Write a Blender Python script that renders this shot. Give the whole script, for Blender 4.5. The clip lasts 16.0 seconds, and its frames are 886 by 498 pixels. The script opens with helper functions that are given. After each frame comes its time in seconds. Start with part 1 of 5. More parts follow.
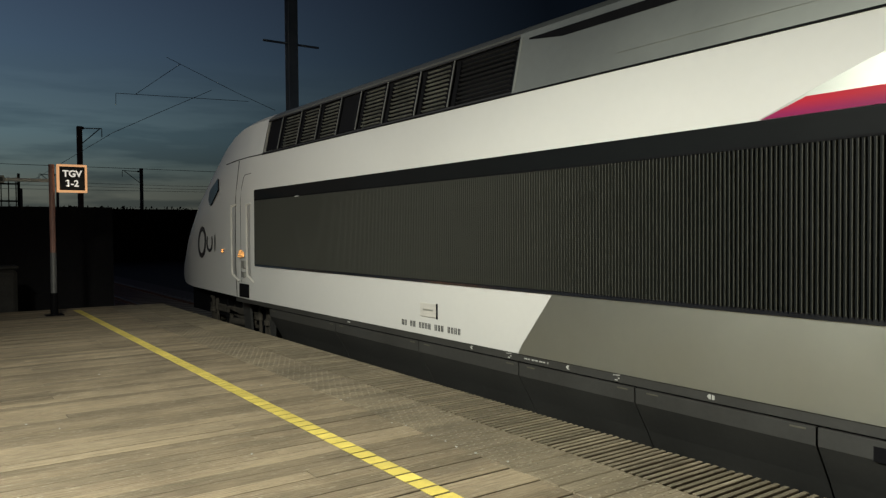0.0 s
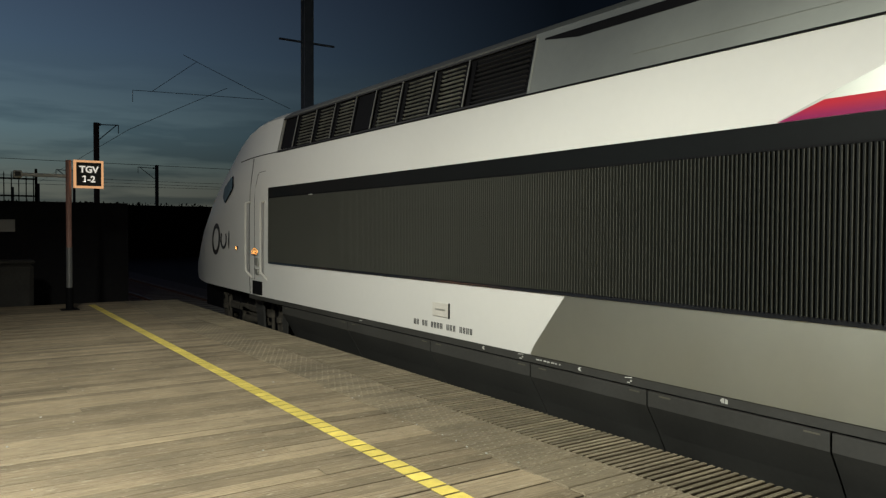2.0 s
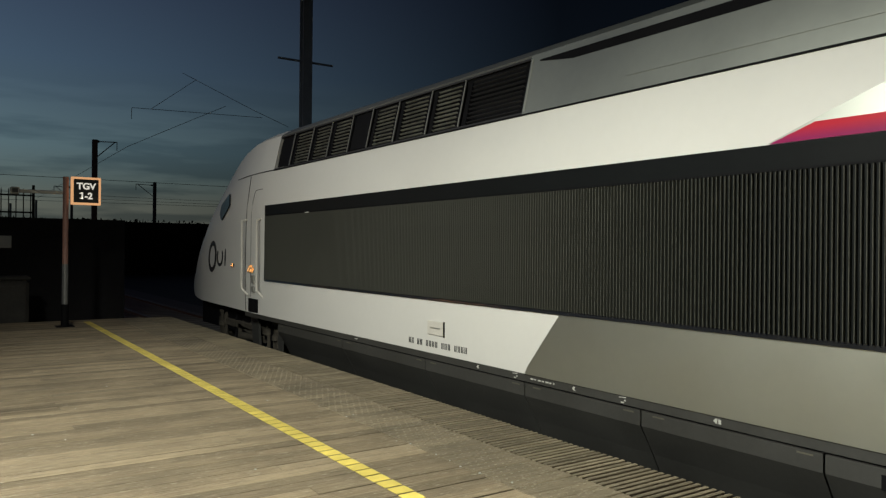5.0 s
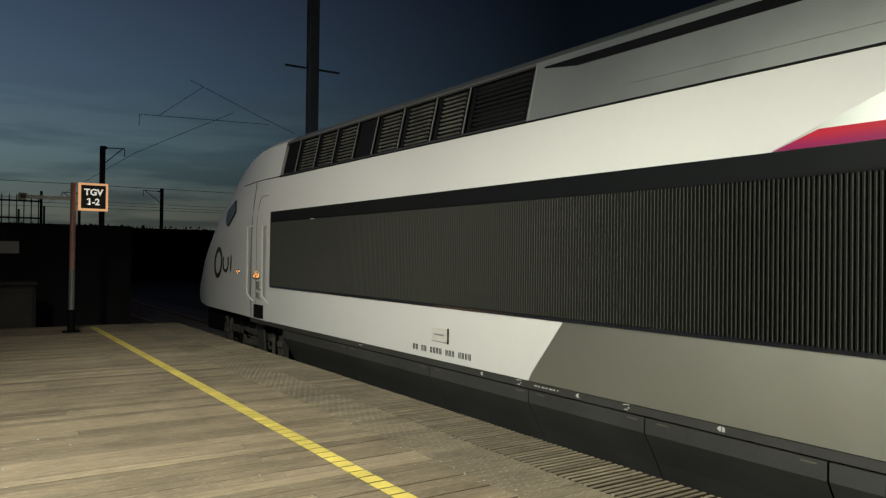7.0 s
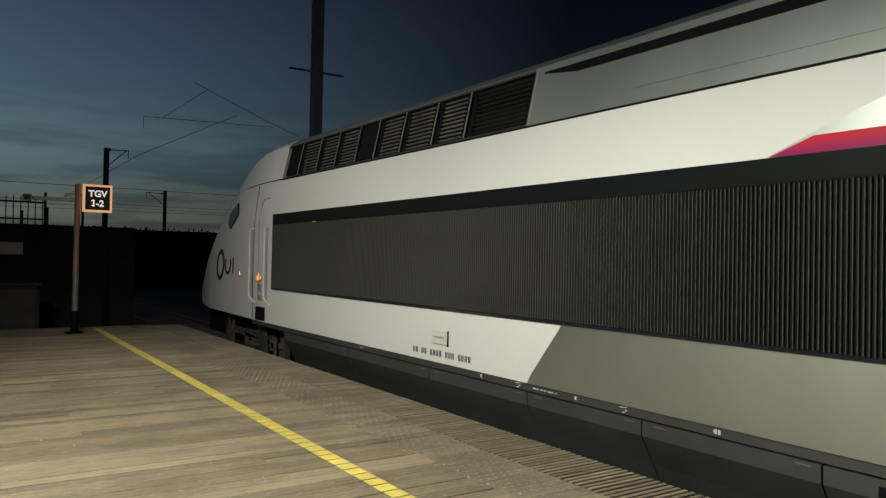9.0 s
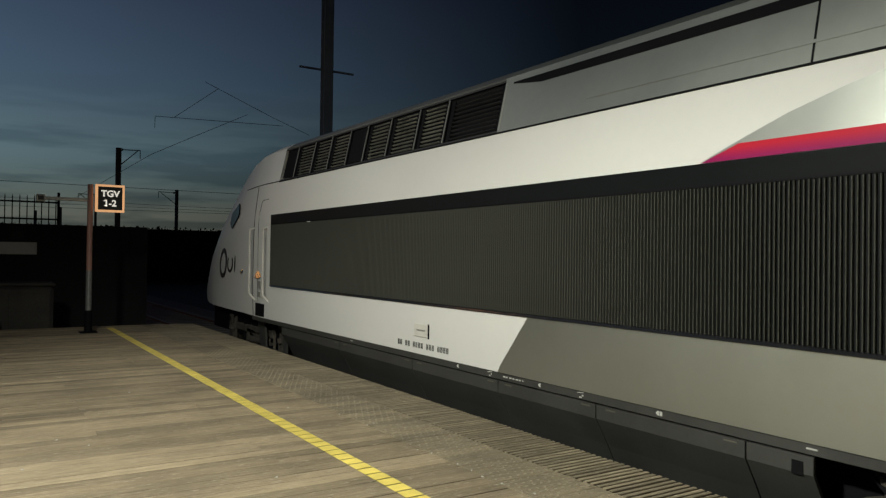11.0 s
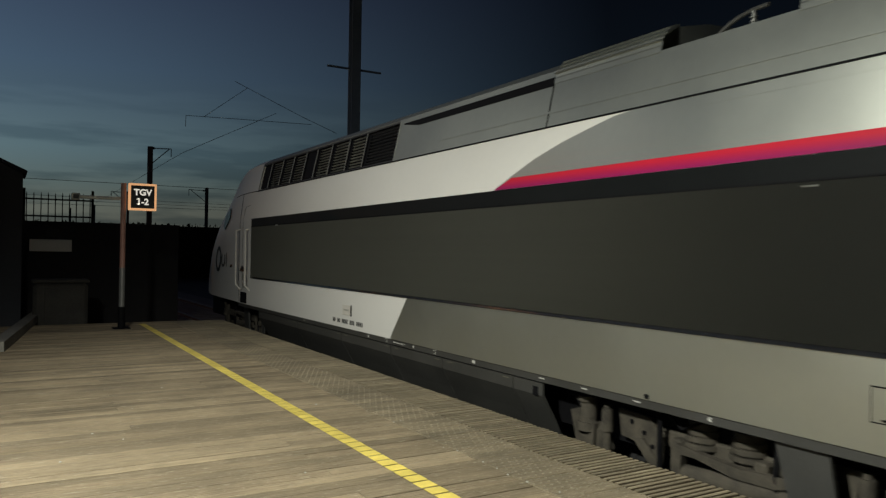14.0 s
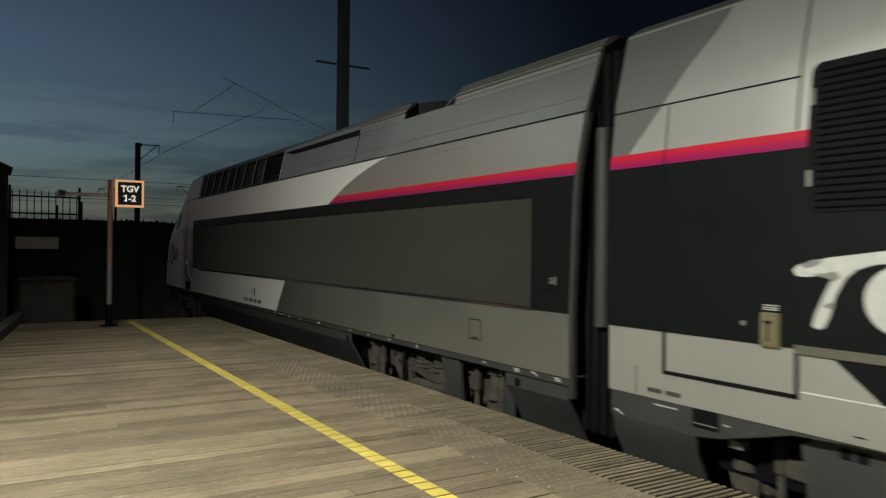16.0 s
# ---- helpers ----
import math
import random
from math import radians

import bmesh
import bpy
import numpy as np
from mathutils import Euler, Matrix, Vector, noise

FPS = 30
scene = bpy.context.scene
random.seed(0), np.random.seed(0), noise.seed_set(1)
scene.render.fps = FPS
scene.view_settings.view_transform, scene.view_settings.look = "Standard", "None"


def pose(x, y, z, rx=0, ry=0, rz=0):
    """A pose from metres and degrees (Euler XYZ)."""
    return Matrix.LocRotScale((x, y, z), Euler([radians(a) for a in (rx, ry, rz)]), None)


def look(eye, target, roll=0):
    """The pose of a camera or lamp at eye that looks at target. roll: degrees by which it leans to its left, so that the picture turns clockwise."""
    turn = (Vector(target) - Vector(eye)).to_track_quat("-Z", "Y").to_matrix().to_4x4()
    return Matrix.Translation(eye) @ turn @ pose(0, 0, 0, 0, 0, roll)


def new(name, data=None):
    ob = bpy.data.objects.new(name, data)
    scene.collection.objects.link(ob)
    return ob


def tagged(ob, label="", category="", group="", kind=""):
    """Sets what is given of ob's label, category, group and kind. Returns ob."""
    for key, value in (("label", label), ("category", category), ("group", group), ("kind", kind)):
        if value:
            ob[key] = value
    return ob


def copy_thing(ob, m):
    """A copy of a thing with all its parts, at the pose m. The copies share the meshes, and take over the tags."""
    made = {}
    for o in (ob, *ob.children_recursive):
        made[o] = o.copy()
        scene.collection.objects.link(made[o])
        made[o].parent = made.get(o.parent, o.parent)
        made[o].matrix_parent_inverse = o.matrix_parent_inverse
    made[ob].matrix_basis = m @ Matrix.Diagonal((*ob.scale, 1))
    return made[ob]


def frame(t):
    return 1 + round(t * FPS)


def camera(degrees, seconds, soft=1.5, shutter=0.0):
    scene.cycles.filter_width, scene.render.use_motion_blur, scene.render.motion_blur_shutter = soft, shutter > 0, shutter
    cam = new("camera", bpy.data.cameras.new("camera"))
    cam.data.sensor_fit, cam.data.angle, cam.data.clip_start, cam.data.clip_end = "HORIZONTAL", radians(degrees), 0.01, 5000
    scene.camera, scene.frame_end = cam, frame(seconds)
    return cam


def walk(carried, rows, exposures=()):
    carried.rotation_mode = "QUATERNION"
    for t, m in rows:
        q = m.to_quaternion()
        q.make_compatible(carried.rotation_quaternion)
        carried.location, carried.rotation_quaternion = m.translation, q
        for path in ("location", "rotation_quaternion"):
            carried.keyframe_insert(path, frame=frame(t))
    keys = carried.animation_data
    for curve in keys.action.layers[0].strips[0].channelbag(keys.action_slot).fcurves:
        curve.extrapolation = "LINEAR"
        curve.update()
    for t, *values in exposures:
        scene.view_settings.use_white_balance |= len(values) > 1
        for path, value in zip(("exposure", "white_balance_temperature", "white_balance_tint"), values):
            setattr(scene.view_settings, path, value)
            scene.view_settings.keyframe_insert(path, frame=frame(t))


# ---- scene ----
FOV = 62.0
cam = camera(FOV, 16.0, 1.3, 0.6)


def aim(x, y, z, yaw, pitch, roll):
    """The pose of the camera from its place and its yaw (to the left of +y), pitch and roll in degrees."""
    a, b = radians(yaw), radians(pitch)
    way = Vector((-math.sin(a) * math.cos(b), math.cos(a) * math.cos(b), math.sin(b)))
    return look((x, y, z), Vector((x, y, z)) + way * 10, roll)


# seconds, eye, yaw, pitch, roll: a hand-held camera that stands on the platform
PATH = [
    (0.0, 0.010, 0.019, 1.599, -34.96, -1.45, -0.49),
    (0.5, 0.006, 0.025, 1.595, -34.99, -1.43, -0.35),
    (1.0, 0.010, 0.018, 1.600, -34.49, -1.32, -0.27),
    (1.5, -0.001, -0.007, 1.600, -34.05, -1.15, -0.03),
    (2.0, 0.007, 0.023, 1.596, -33.99, -1.45, 0.22),
    (2.5, 0.022, 0.023, 1.597, -34.49, -1.55, 0.48),
    (3.0, 0.024, 0.022, 1.596, -34.42, -1.41, 0.50),
    (3.5, 0.012, 0.013, 1.598, -34.30, -1.12, 0.47),
    (4.0, 0.015, 0.007, 1.599, -34.35, -0.69, 0.56),
    (6.5, 0.017, -0.009, 1.598, -33.85, 0.49, 0.63),
    (7.0, 0.023, -0.005, 1.595, -33.71, 0.52, 0.70),
    (7.5, 0.009, -0.005, 1.594, -33.64, 0.66, 0.84),
    (8.0, 0.010, -0.006, 1.596, -33.47, 0.65, 0.88),
    (8.5, 0.008, -0.006, 1.596, -33.48, 0.66, 0.92),
    (9.0, 0.006, 0.004, 1.588, -33.53, 0.81, 1.04),
    (11.5, 0.009, 0.036, 1.599, -32.28, 0.59, 0.68),
    (12.0, -0.007, -0.014, 1.599, -31.74, 0.71, 0.73),
    (12.5, -0.020, -0.023, 1.604, -31.33, 0.79, 0.82),
    (13.0, -0.024, -0.041, 1.600, -30.87, 0.95, 0.89),
    (13.5, -0.022, -0.037, 1.611, -30.63, 0.78, 0.82),
    (14.0, -0.015, -0.010, 1.615, -30.64, 0.36, 0.86),
    (14.5, -0.015, -0.014, 1.617, -30.96, 0.23, 0.84),
    (15.0, -0.010, -0.001, 1.602, -31.38, 0.32, 0.87),
    (15.5, -0.001, 0.003, 1.599, -31.34, 0.28, 0.79),
    (16.0, 0.004, -0.002, 1.609, -31.41, 0.06, 0.62),
]
walk(cam, [(t, aim(*r)) for t, *r in PATH])

# seconds and metres: how far the train has rolled along its track
ROLL = [(0.0, 0.000), (4.2, 0.000), (6.5, 0.018), (7.5, 0.026), (8.0, 0.029), (8.5, 0.049), (9.0, 0.093), (11.5, 0.966), (12.0, 1.357), (12.5, 1.824), (13.0, 2.397), (13.5, 3.061), (14.0, 3.831), (14.5, 4.740), (15.0, 5.788), (15.5, 6.956), (16.0, 8.204)]


def rolled(t):
    """The train's way at a time, by a smooth curve through ROLL."""
    k = [p[0] for p in ROLL]
    v = [p[1] for p in ROLL]
    slope = [0.0] + [(v[i + 1] - v[i - 1]) / (k[i + 1] - k[i - 1]) for i in range(1, len(k) - 1)]
    slope.append((v[-1] - v[-2]) / (k[-1] - k[-2]))
    i = max(0, min(len(k) - 2, int(np.searchsorted(k, t, side="right")) - 1))
    h = k[i + 1] - k[i]
    u = (t - k[i]) / h
    return ((2 * u**3 - 3 * u**2 + 1) * v[i] + (u**3 - 2 * u**2 + u) * h * slope[i]
            + (3 * u**2 - 2 * u**3) * v[i + 1] + (u**3 - u**2) * h * slope[i + 1])


# ---- sky and light ----
world = bpy.data.worlds.new("dusk")
scene.world = world
world.use_nodes = True


def dusk_sky():
    n, l = world.node_tree.nodes, world.node_tree.links
    n.clear()
    out, bg = n.new("ShaderNodeOutputWorld"), n.new("ShaderNodeBackground")
    co, sep = n.new("ShaderNodeTexCoord"), n.new("ShaderNodeSeparateXYZ")
    l.new(co.outputs["Generated"], sep.inputs[0])
    up = n.new("ShaderNodeValToRGB")
    r = up.color_ramp
    r.elements[0].position, r.elements[0].color = 0.0, (0.039, 0.040, 0.034, 1)
    r.elements[1].position, r.elements[1].color = 0.6, (0.008, 0.011, 0.025, 1)
    for p, c in ((0.05, (0.040, 0.045, 0.039)), (0.08, (0.034, 0.047, 0.047)), (0.12, (0.036, 0.057, 0.066)), (0.22, (0.022, 0.037, 0.056)), (0.36, (0.013, 0.019, 0.036))):
        r.elements.new(p).color = (*c, 1)
    l.new(sep.outputs["Z"], up.inputs[0])
    # the afterglow lies along the track, and fades to the side
    glow = n.new("ShaderNodeVectorMath")
    glow.operation = "DOT_PRODUCT"
    l.new(co.outputs["Generated"], glow.inputs[0])
    glow.inputs[1].default_value = (-0.5, 0.866, 0.0)
    side = n.new("ShaderNodeMapRange")
    side.inputs[1].default_value, side.inputs[2].default_value = 0.28, 0.90
    side.inputs[3].default_value, side.inputs[4].default_value = 0.20, 1.18
    l.new(glow.outputs["Value"], side.inputs[0])
    fade = n.new("ShaderNodeMath")
    fade.operation = "POWER"
    l.new(side.outputs[0], fade.inputs[0])
    fade.inputs[1].default_value = 1.7
    # low streaks of cloud
    mp, cloud, cr = n.new("ShaderNodeMapping"), n.new("ShaderNodeTexNoise"), n.new("ShaderNodeValToRGB")
    l.new(co.outputs["Generated"], mp.inputs[0])
    mp.inputs["Scale"].default_value = (3.0, 3.0, 26.0)
    l.new(mp.outputs[0], cloud.inputs[0])
    cloud.inputs["Scale"].default_value, cloud.inputs["Detail"].default_value = 1.6, 5.0
    cr.color_ramp.elements[0].position, cr.color_ramp.elements[0].color = 0.45, (0.52, 0.57, 0.60, 1)
    cr.color_ramp.elements[1].position, cr.color_ramp.elements[1].color = 0.58, (1.08, 1.06, 1.02, 1)
    l.new(cloud.outputs[0], cr.inputs[0])
    low = n.new("ShaderNodeMapRange")
    low.inputs[1].default_value, low.inputs[2].default_value = 0.07, 0.22
    low.inputs[3].default_value, low.inputs[4].default_value = 0.9, 0.0
    l.new(sep.outputs["Z"], low.inputs[0])
    m1, m2 = n.new("ShaderNodeMix"), n.new("ShaderNodeMix")
    for m in (m1, m2):
        m.data_type, m.blend_type = "RGBA", "MULTIPLY"
    l.new(low.outputs[0], m1.inputs["Factor"])
    l.new(up.outputs[0], m1.inputs["A"])
    l.new(cr.outputs[0], m1.inputs["B"])
    m2.inputs["Factor"].default_value = 1.0
    l.new(m1.outputs["Result"], m2.inputs["A"])
    l.new(fade.outputs[0], m2.inputs["B"])
    l.new(m2.outputs["Result"], bg.inputs[0])
    bg.inputs[1].default_value = 1.0
    l.new(bg.outputs[0], out.inputs[0])


dusk_sky()


def platform_light(x, y, z, watts, colour, size=0.25, tx=0.0, ty=0.0, cone=150, blend=0.6):
    d = bpy.data.lights.new("platform_light", "SPOT")
    d.energy, d.color, d.shadow_soft_size = watts, colour, size
    d.spot_size, d.spot_blend = radians(cone), blend
    ob = new("platform_light", d)
    ob.matrix_world = look((x, y, z), (x + tx, y + ty, 0))
    return ob


platform_light(-1.5, 3.0, 4.6, 1290, (0.94, 0.95, 0.845), 0.2, 1.2, 0.6)
platform_light(-0.6, 9.4, 5.1, 240, (0.95, 0.95, 0.86), 0.5, 9.0, 2.8, 118, 1.0)
platform_light(-1.7, -15.0, 5.2, 600, (0.93, 0.95, 0.86), 0.2, 1.2, 0.4)


def sodium_light(x, y, z, watts):
    d = bpy.data.lights.new("sodium_light", "POINT")
    d.energy, d.color, d.shadow_soft_size = watts, (1.0, 0.42, 0.10), 0.10
    ob = new("sodium_light", d)
    ob.location = (x, y, z)


# street lamps beyond the station building
sodium_light(-7.2, 24.0, 6.5, 45)
sodium_light(-5.2, 33.0, 5.6, 38)
scene.view_settings.exposure = 1.09


# ---- materials ----
def material(name, colour, rough=0.5, metal=0.0, vary=0.25, scale=3.0, bump=0.0, bump_scale=60.0, coat=0.0, per_object=0.0,
             stretch=(1, 1, 1), spec=0.5, island=0.0):
    m = bpy.data.materials.new(name)
    m.use_nodes = True
    n, l = m.node_tree.nodes, m.node_tree.links
    b = n["Principled BSDF"]
    b.inputs["Roughness"].default_value, b.inputs["Metallic"].default_value = rough, metal
    b.inputs["Coat Weight"].default_value, b.inputs["Specular IOR Level"].default_value = coat, spec
    co, mp = n.new("ShaderNodeTexCoord"), n.new("ShaderNodeMapping")
    l.new(co.outputs["Object"], mp.inputs[0])
    mp.inputs["Scale"].default_value = stretch
    big, fine = n.new("ShaderNodeTexNoise"), n.new("ShaderNodeTexNoise")
    for t, s in ((big, scale), (fine, scale * 14)):
        l.new(mp.outputs[0], t.inputs[0])
        t.inputs["Scale"].default_value, t.inputs["Detail"].default_value = s, 6.0
    if per_object:
        info, off = n.new("ShaderNodeObjectInfo"), n.new("ShaderNodeVectorMath")
        off.operation = "SCALE"
        off.inputs[0].default_value = (37.0, 91.0, 53.0)
        l.new(info.outputs["Random"], off.inputs["Scale"])
        l.new(off.outputs[0], mp.inputs["Location"])
    mix = n.new("ShaderNodeMath")
    mix.operation = "MULTIPLY_ADD"
    l.new(big.outputs[0], mix.inputs[0])
    mix.inputs[1].default_value = 0.65
    half = n.new("ShaderNodeMath")
    half.operation = "MULTIPLY"
    l.new(fine.outputs[0], half.inputs[0])
    half.inputs[1].default_value = 0.35
    l.new(half.outputs[0], mix.inputs[2])
    ramp = n.new("ShaderNodeMapRange")
    ramp.inputs[1].default_value, ramp.inputs[2].default_value = 0.3, 0.7
    ramp.inputs[3].default_value, ramp.inputs[4].default_value = 1 - vary, 1 + vary * 0.6
    l.new(mix.outputs[0], ramp.inputs[0])
    value = ramp.outputs[0]
    if per_object or island:
        src = n.new("ShaderNodeNewGeometry").outputs["Random Per Island"] if island else info.outputs["Random"]
        own, mul = n.new("ShaderNodeMapRange"), n.new("ShaderNodeMath")
        k = per_object or island
        own.inputs[3].default_value, own.inputs[4].default_value = 1 - k, 1 + k * 0.7
        l.new(src, own.inputs[0])
        mul.operation = "MULTIPLY"
        l.new(value, mul.inputs[0])
        l.new(own.outputs[0], mul.inputs[1])
        value = mul.outputs[0]
    tint = n.new("ShaderNodeVectorMath")
    tint.operation = "SCALE"
    tint.inputs[0].default_value = colour
    l.new(value, tint.inputs["Scale"])
    l.new(tint.outputs[0], b.inputs["Base Color"])
    rr = n.new("ShaderNodeMapRange")
    rr.inputs[3].default_value, rr.inputs[4].default_value = max(0.03, rough - 0.12), min(1, rough + 0.12)
    l.new(big.outputs[0], rr.inputs[0])
    l.new(rr.outputs[0], b.inputs["Roughness"])
    if bump:
        bt, bp = n.new("ShaderNodeTexNoise"), n.new("ShaderNodeBump")
        l.new(mp.outputs[0], bt.inputs[0])
        bt.inputs["Scale"].default_value, bt.inputs["Detail"].default_value = bump_scale, 4.0
        bp.inputs["Strength"].default_value, bp.inputs["Distance"].default_value = bump, 0.004
        l.new(bt.outputs[0], bp.inputs["Height"])
        l.new(bp.outputs[0], b.inputs["Normal"])
    return m


def glowing(name, colour, strength):
    m = bpy.data.materials.new(name)
    m.use_nodes = True
    b = m.node_tree.nodes["Principled BSDF"]
    b.inputs["Base Color"].default_value = (*colour, 1)
    b.inputs["Emission Color"].default_value, b.inputs["Emission Strength"].default_value = (*colour, 1), strength
    return m


WHITE = material("white_train_paint", (0.605, 0.60, 0.57), 0.46, vary=0.03, scale=0.9)
SILVER = material("silver_grey_train_paint", (0.412, 0.424, 0.382), 0.39, metal=0.88, vary=0.05, scale=0.8)
FAIRING = material("dull_grey_fairing_paint", (0.315, 0.33, 0.30), 0.46, metal=0.8, vary=0.08, scale=0.8)
OLIVE = material("scuffed_olive_brass", (0.20, 0.175, 0.095), 0.45, metal=0.4, vary=0.3, scale=9)
OLIVERAIL = material("dirty_olive_rail", (0.115, 0.11, 0.085), 0.55, metal=0.3, vary=0.25, scale=4)
MASTSTEEL = material("dark_mast_steel", (0.21, 0.25, 0.31), 0.8, vary=0.25, scale=3)
ROOFGREY = material("grey_roof_paint", (0.16, 0.165, 0.16), 0.5, metal=0.3, vary=0.12, scale=1.0)
PALE = material("pale_grey_train_paint", (0.42, 0.42, 0.385), 0.42, metal=0.6, vary=0.06, scale=0.8)
BAND = material("charcoal_band_paint", (0.0064, 0.0075, 0.0080), 0.5, vary=0.2, scale=1.2, spec=0.09)
PANEL = material("dark_grille_metal", (0.0440, 0.0450, 0.0365), 0.6, vary=0.15, scale=1.0, spec=0.35)
SKIRT = material("dark_grey_skirt_paint", (0.037, 0.037, 0.034), 0.55, vary=0.3, scale=1.8)
BLACK = material("black_rubber", (0.005, 0.005, 0.006), 0.7, vary=0.3, scale=4, spec=0.1)
GREY = material("worn_grey_metal", (0.22, 0.22, 0.2), 0.5, metal=0.5, vary=0.2, scale=5)
BOGIE = material("dusty_bogie_steel", (0.062, 0.054, 0.040), 0.85, vary=0.7, scale=7, bump=0.7)
SILL = material("glossy_black_sill", (0.01, 0.01, 0.01), 0.12, vary=0.2, scale=4, bump=0.2, bump_scale=12, spec=0.5)
SEALGREY = material("weathered_grey_rubber", (0.026, 0.026, 0.024), 0.65, vary=0.35, scale=5)
# for the plates added to give the cab door its orange glints
CHROME = material("glint_plate_metal", (0.16, 0.16, 0.15), 0.16, metal=0.9, vary=0.1, scale=12)
DARKSTEEL = material("dark_steel", (0.03, 0.03, 0.031), 0.6, metal=0.3, vary=0.3, scale=6)
RED = material("crimson_stripe_paint", (0.50, 0.014, 0.035), 0.5, vary=0.06, scale=2, spec=0.15)
CABINET = material("dirty_grey_cabinet", (0.055, 0.052, 0.046), 0.9, vary=0.4, scale=2, bump=0.4)
LOUVRE = material("dusty_louvre_metal", (0.27, 0.27, 0.225), 0.5, metal=0.3, vary=0.6, scale=6)
GLASS = material("dark_cab_glass", (0.006, 0.007, 0.009), 0.3, vary=0.1, scale=2, spec=0.15)
SLATE = material("slate_grey_train_paint", (0.13, 0.135, 0.128), 0.5, metal=0.3, vary=0.1, scale=0.8)
YELLOW = material("worn_yellow_line_paint", (0.80, 0.64, 0.14), 0.6, vary=0.25, scale=8, per_object=0.12)
CONCRETE = material("stained_concrete", (0.20, 0.19, 0.165), 0.85, vary=0.35, scale=1.2, bump=0.4)
DARKWALL = material("dark_wall_render", (0.026, 0.0245, 0.026), 0.95, vary=0.4, scale=0.7, bump=0.4)
BALLAST = material("track_ballast", (0.10, 0.092, 0.08), 0.95, vary=0.5, scale=9, bump=1.0, bump_scale=22)
EARTH = material("dark_earth_and_grass", (0.035, 0.036, 0.024), 1.0, vary=0.5, scale=0.8, bump=0.5)
HEDGE = material("dark_hedge_leaves", (0.035, 0.045, 0.022), 0.9, vary=0.4, scale=3, island=0.4)
RUST = material("rusty_rail_steel", (0.12, 0.06, 0.035), 0.7, metal=0.4, vary=0.3, scale=5)
RAILTOP = material("dull_rail_head", (0.10, 0.08, 0.07), 0.6, metal=0.4, vary=0.1, scale=5)
CLADDING = material("dark_blue_grey_cladding", (0.050, 0.054, 0.066), 0.7, vary=0.15, scale=1)
POSTRED = material("faded_red_post_paint", (0.36, 0.19, 0.15), 0.5, vary=0.25, scale=4)
POLE = material("dull_grey_pole_paint", (0.20, 0.20, 0.195), 0.35, metal=0.3, vary=0.25, scale=5)
POSTWHITE = material("dull_white_post_paint", (0.55, 0.53, 0.48), 0.5, vary=0.2, scale=4)
# emission on border and lettering stands in for light thrown back by the sign
SIGNFRAME = glowing("emissive_orange_sign_border", (0.90, 0.47, 0.22), 0.30)
SIGNBLACK = material("black_sign_face", (0.022, 0.022, 0.02), 0.45, vary=0.1, scale=4)
SIGNWHITE = glowing("emissive_white_sign_lettering", (0.90, 0.86, 0.76), 0.28)
SIGNBOARD = material("white_board_enamel", (0.80, 0.79, 0.74), 0.4, vary=0.08, scale=3)
MARK = material("white_stencil_paint", (0.45, 0.45, 0.42), 0.5, vary=0.15, scale=20)
INK = material("dark_stencil_paint", (0.03, 0.03, 0.03), 0.5, vary=0.1, scale=20)


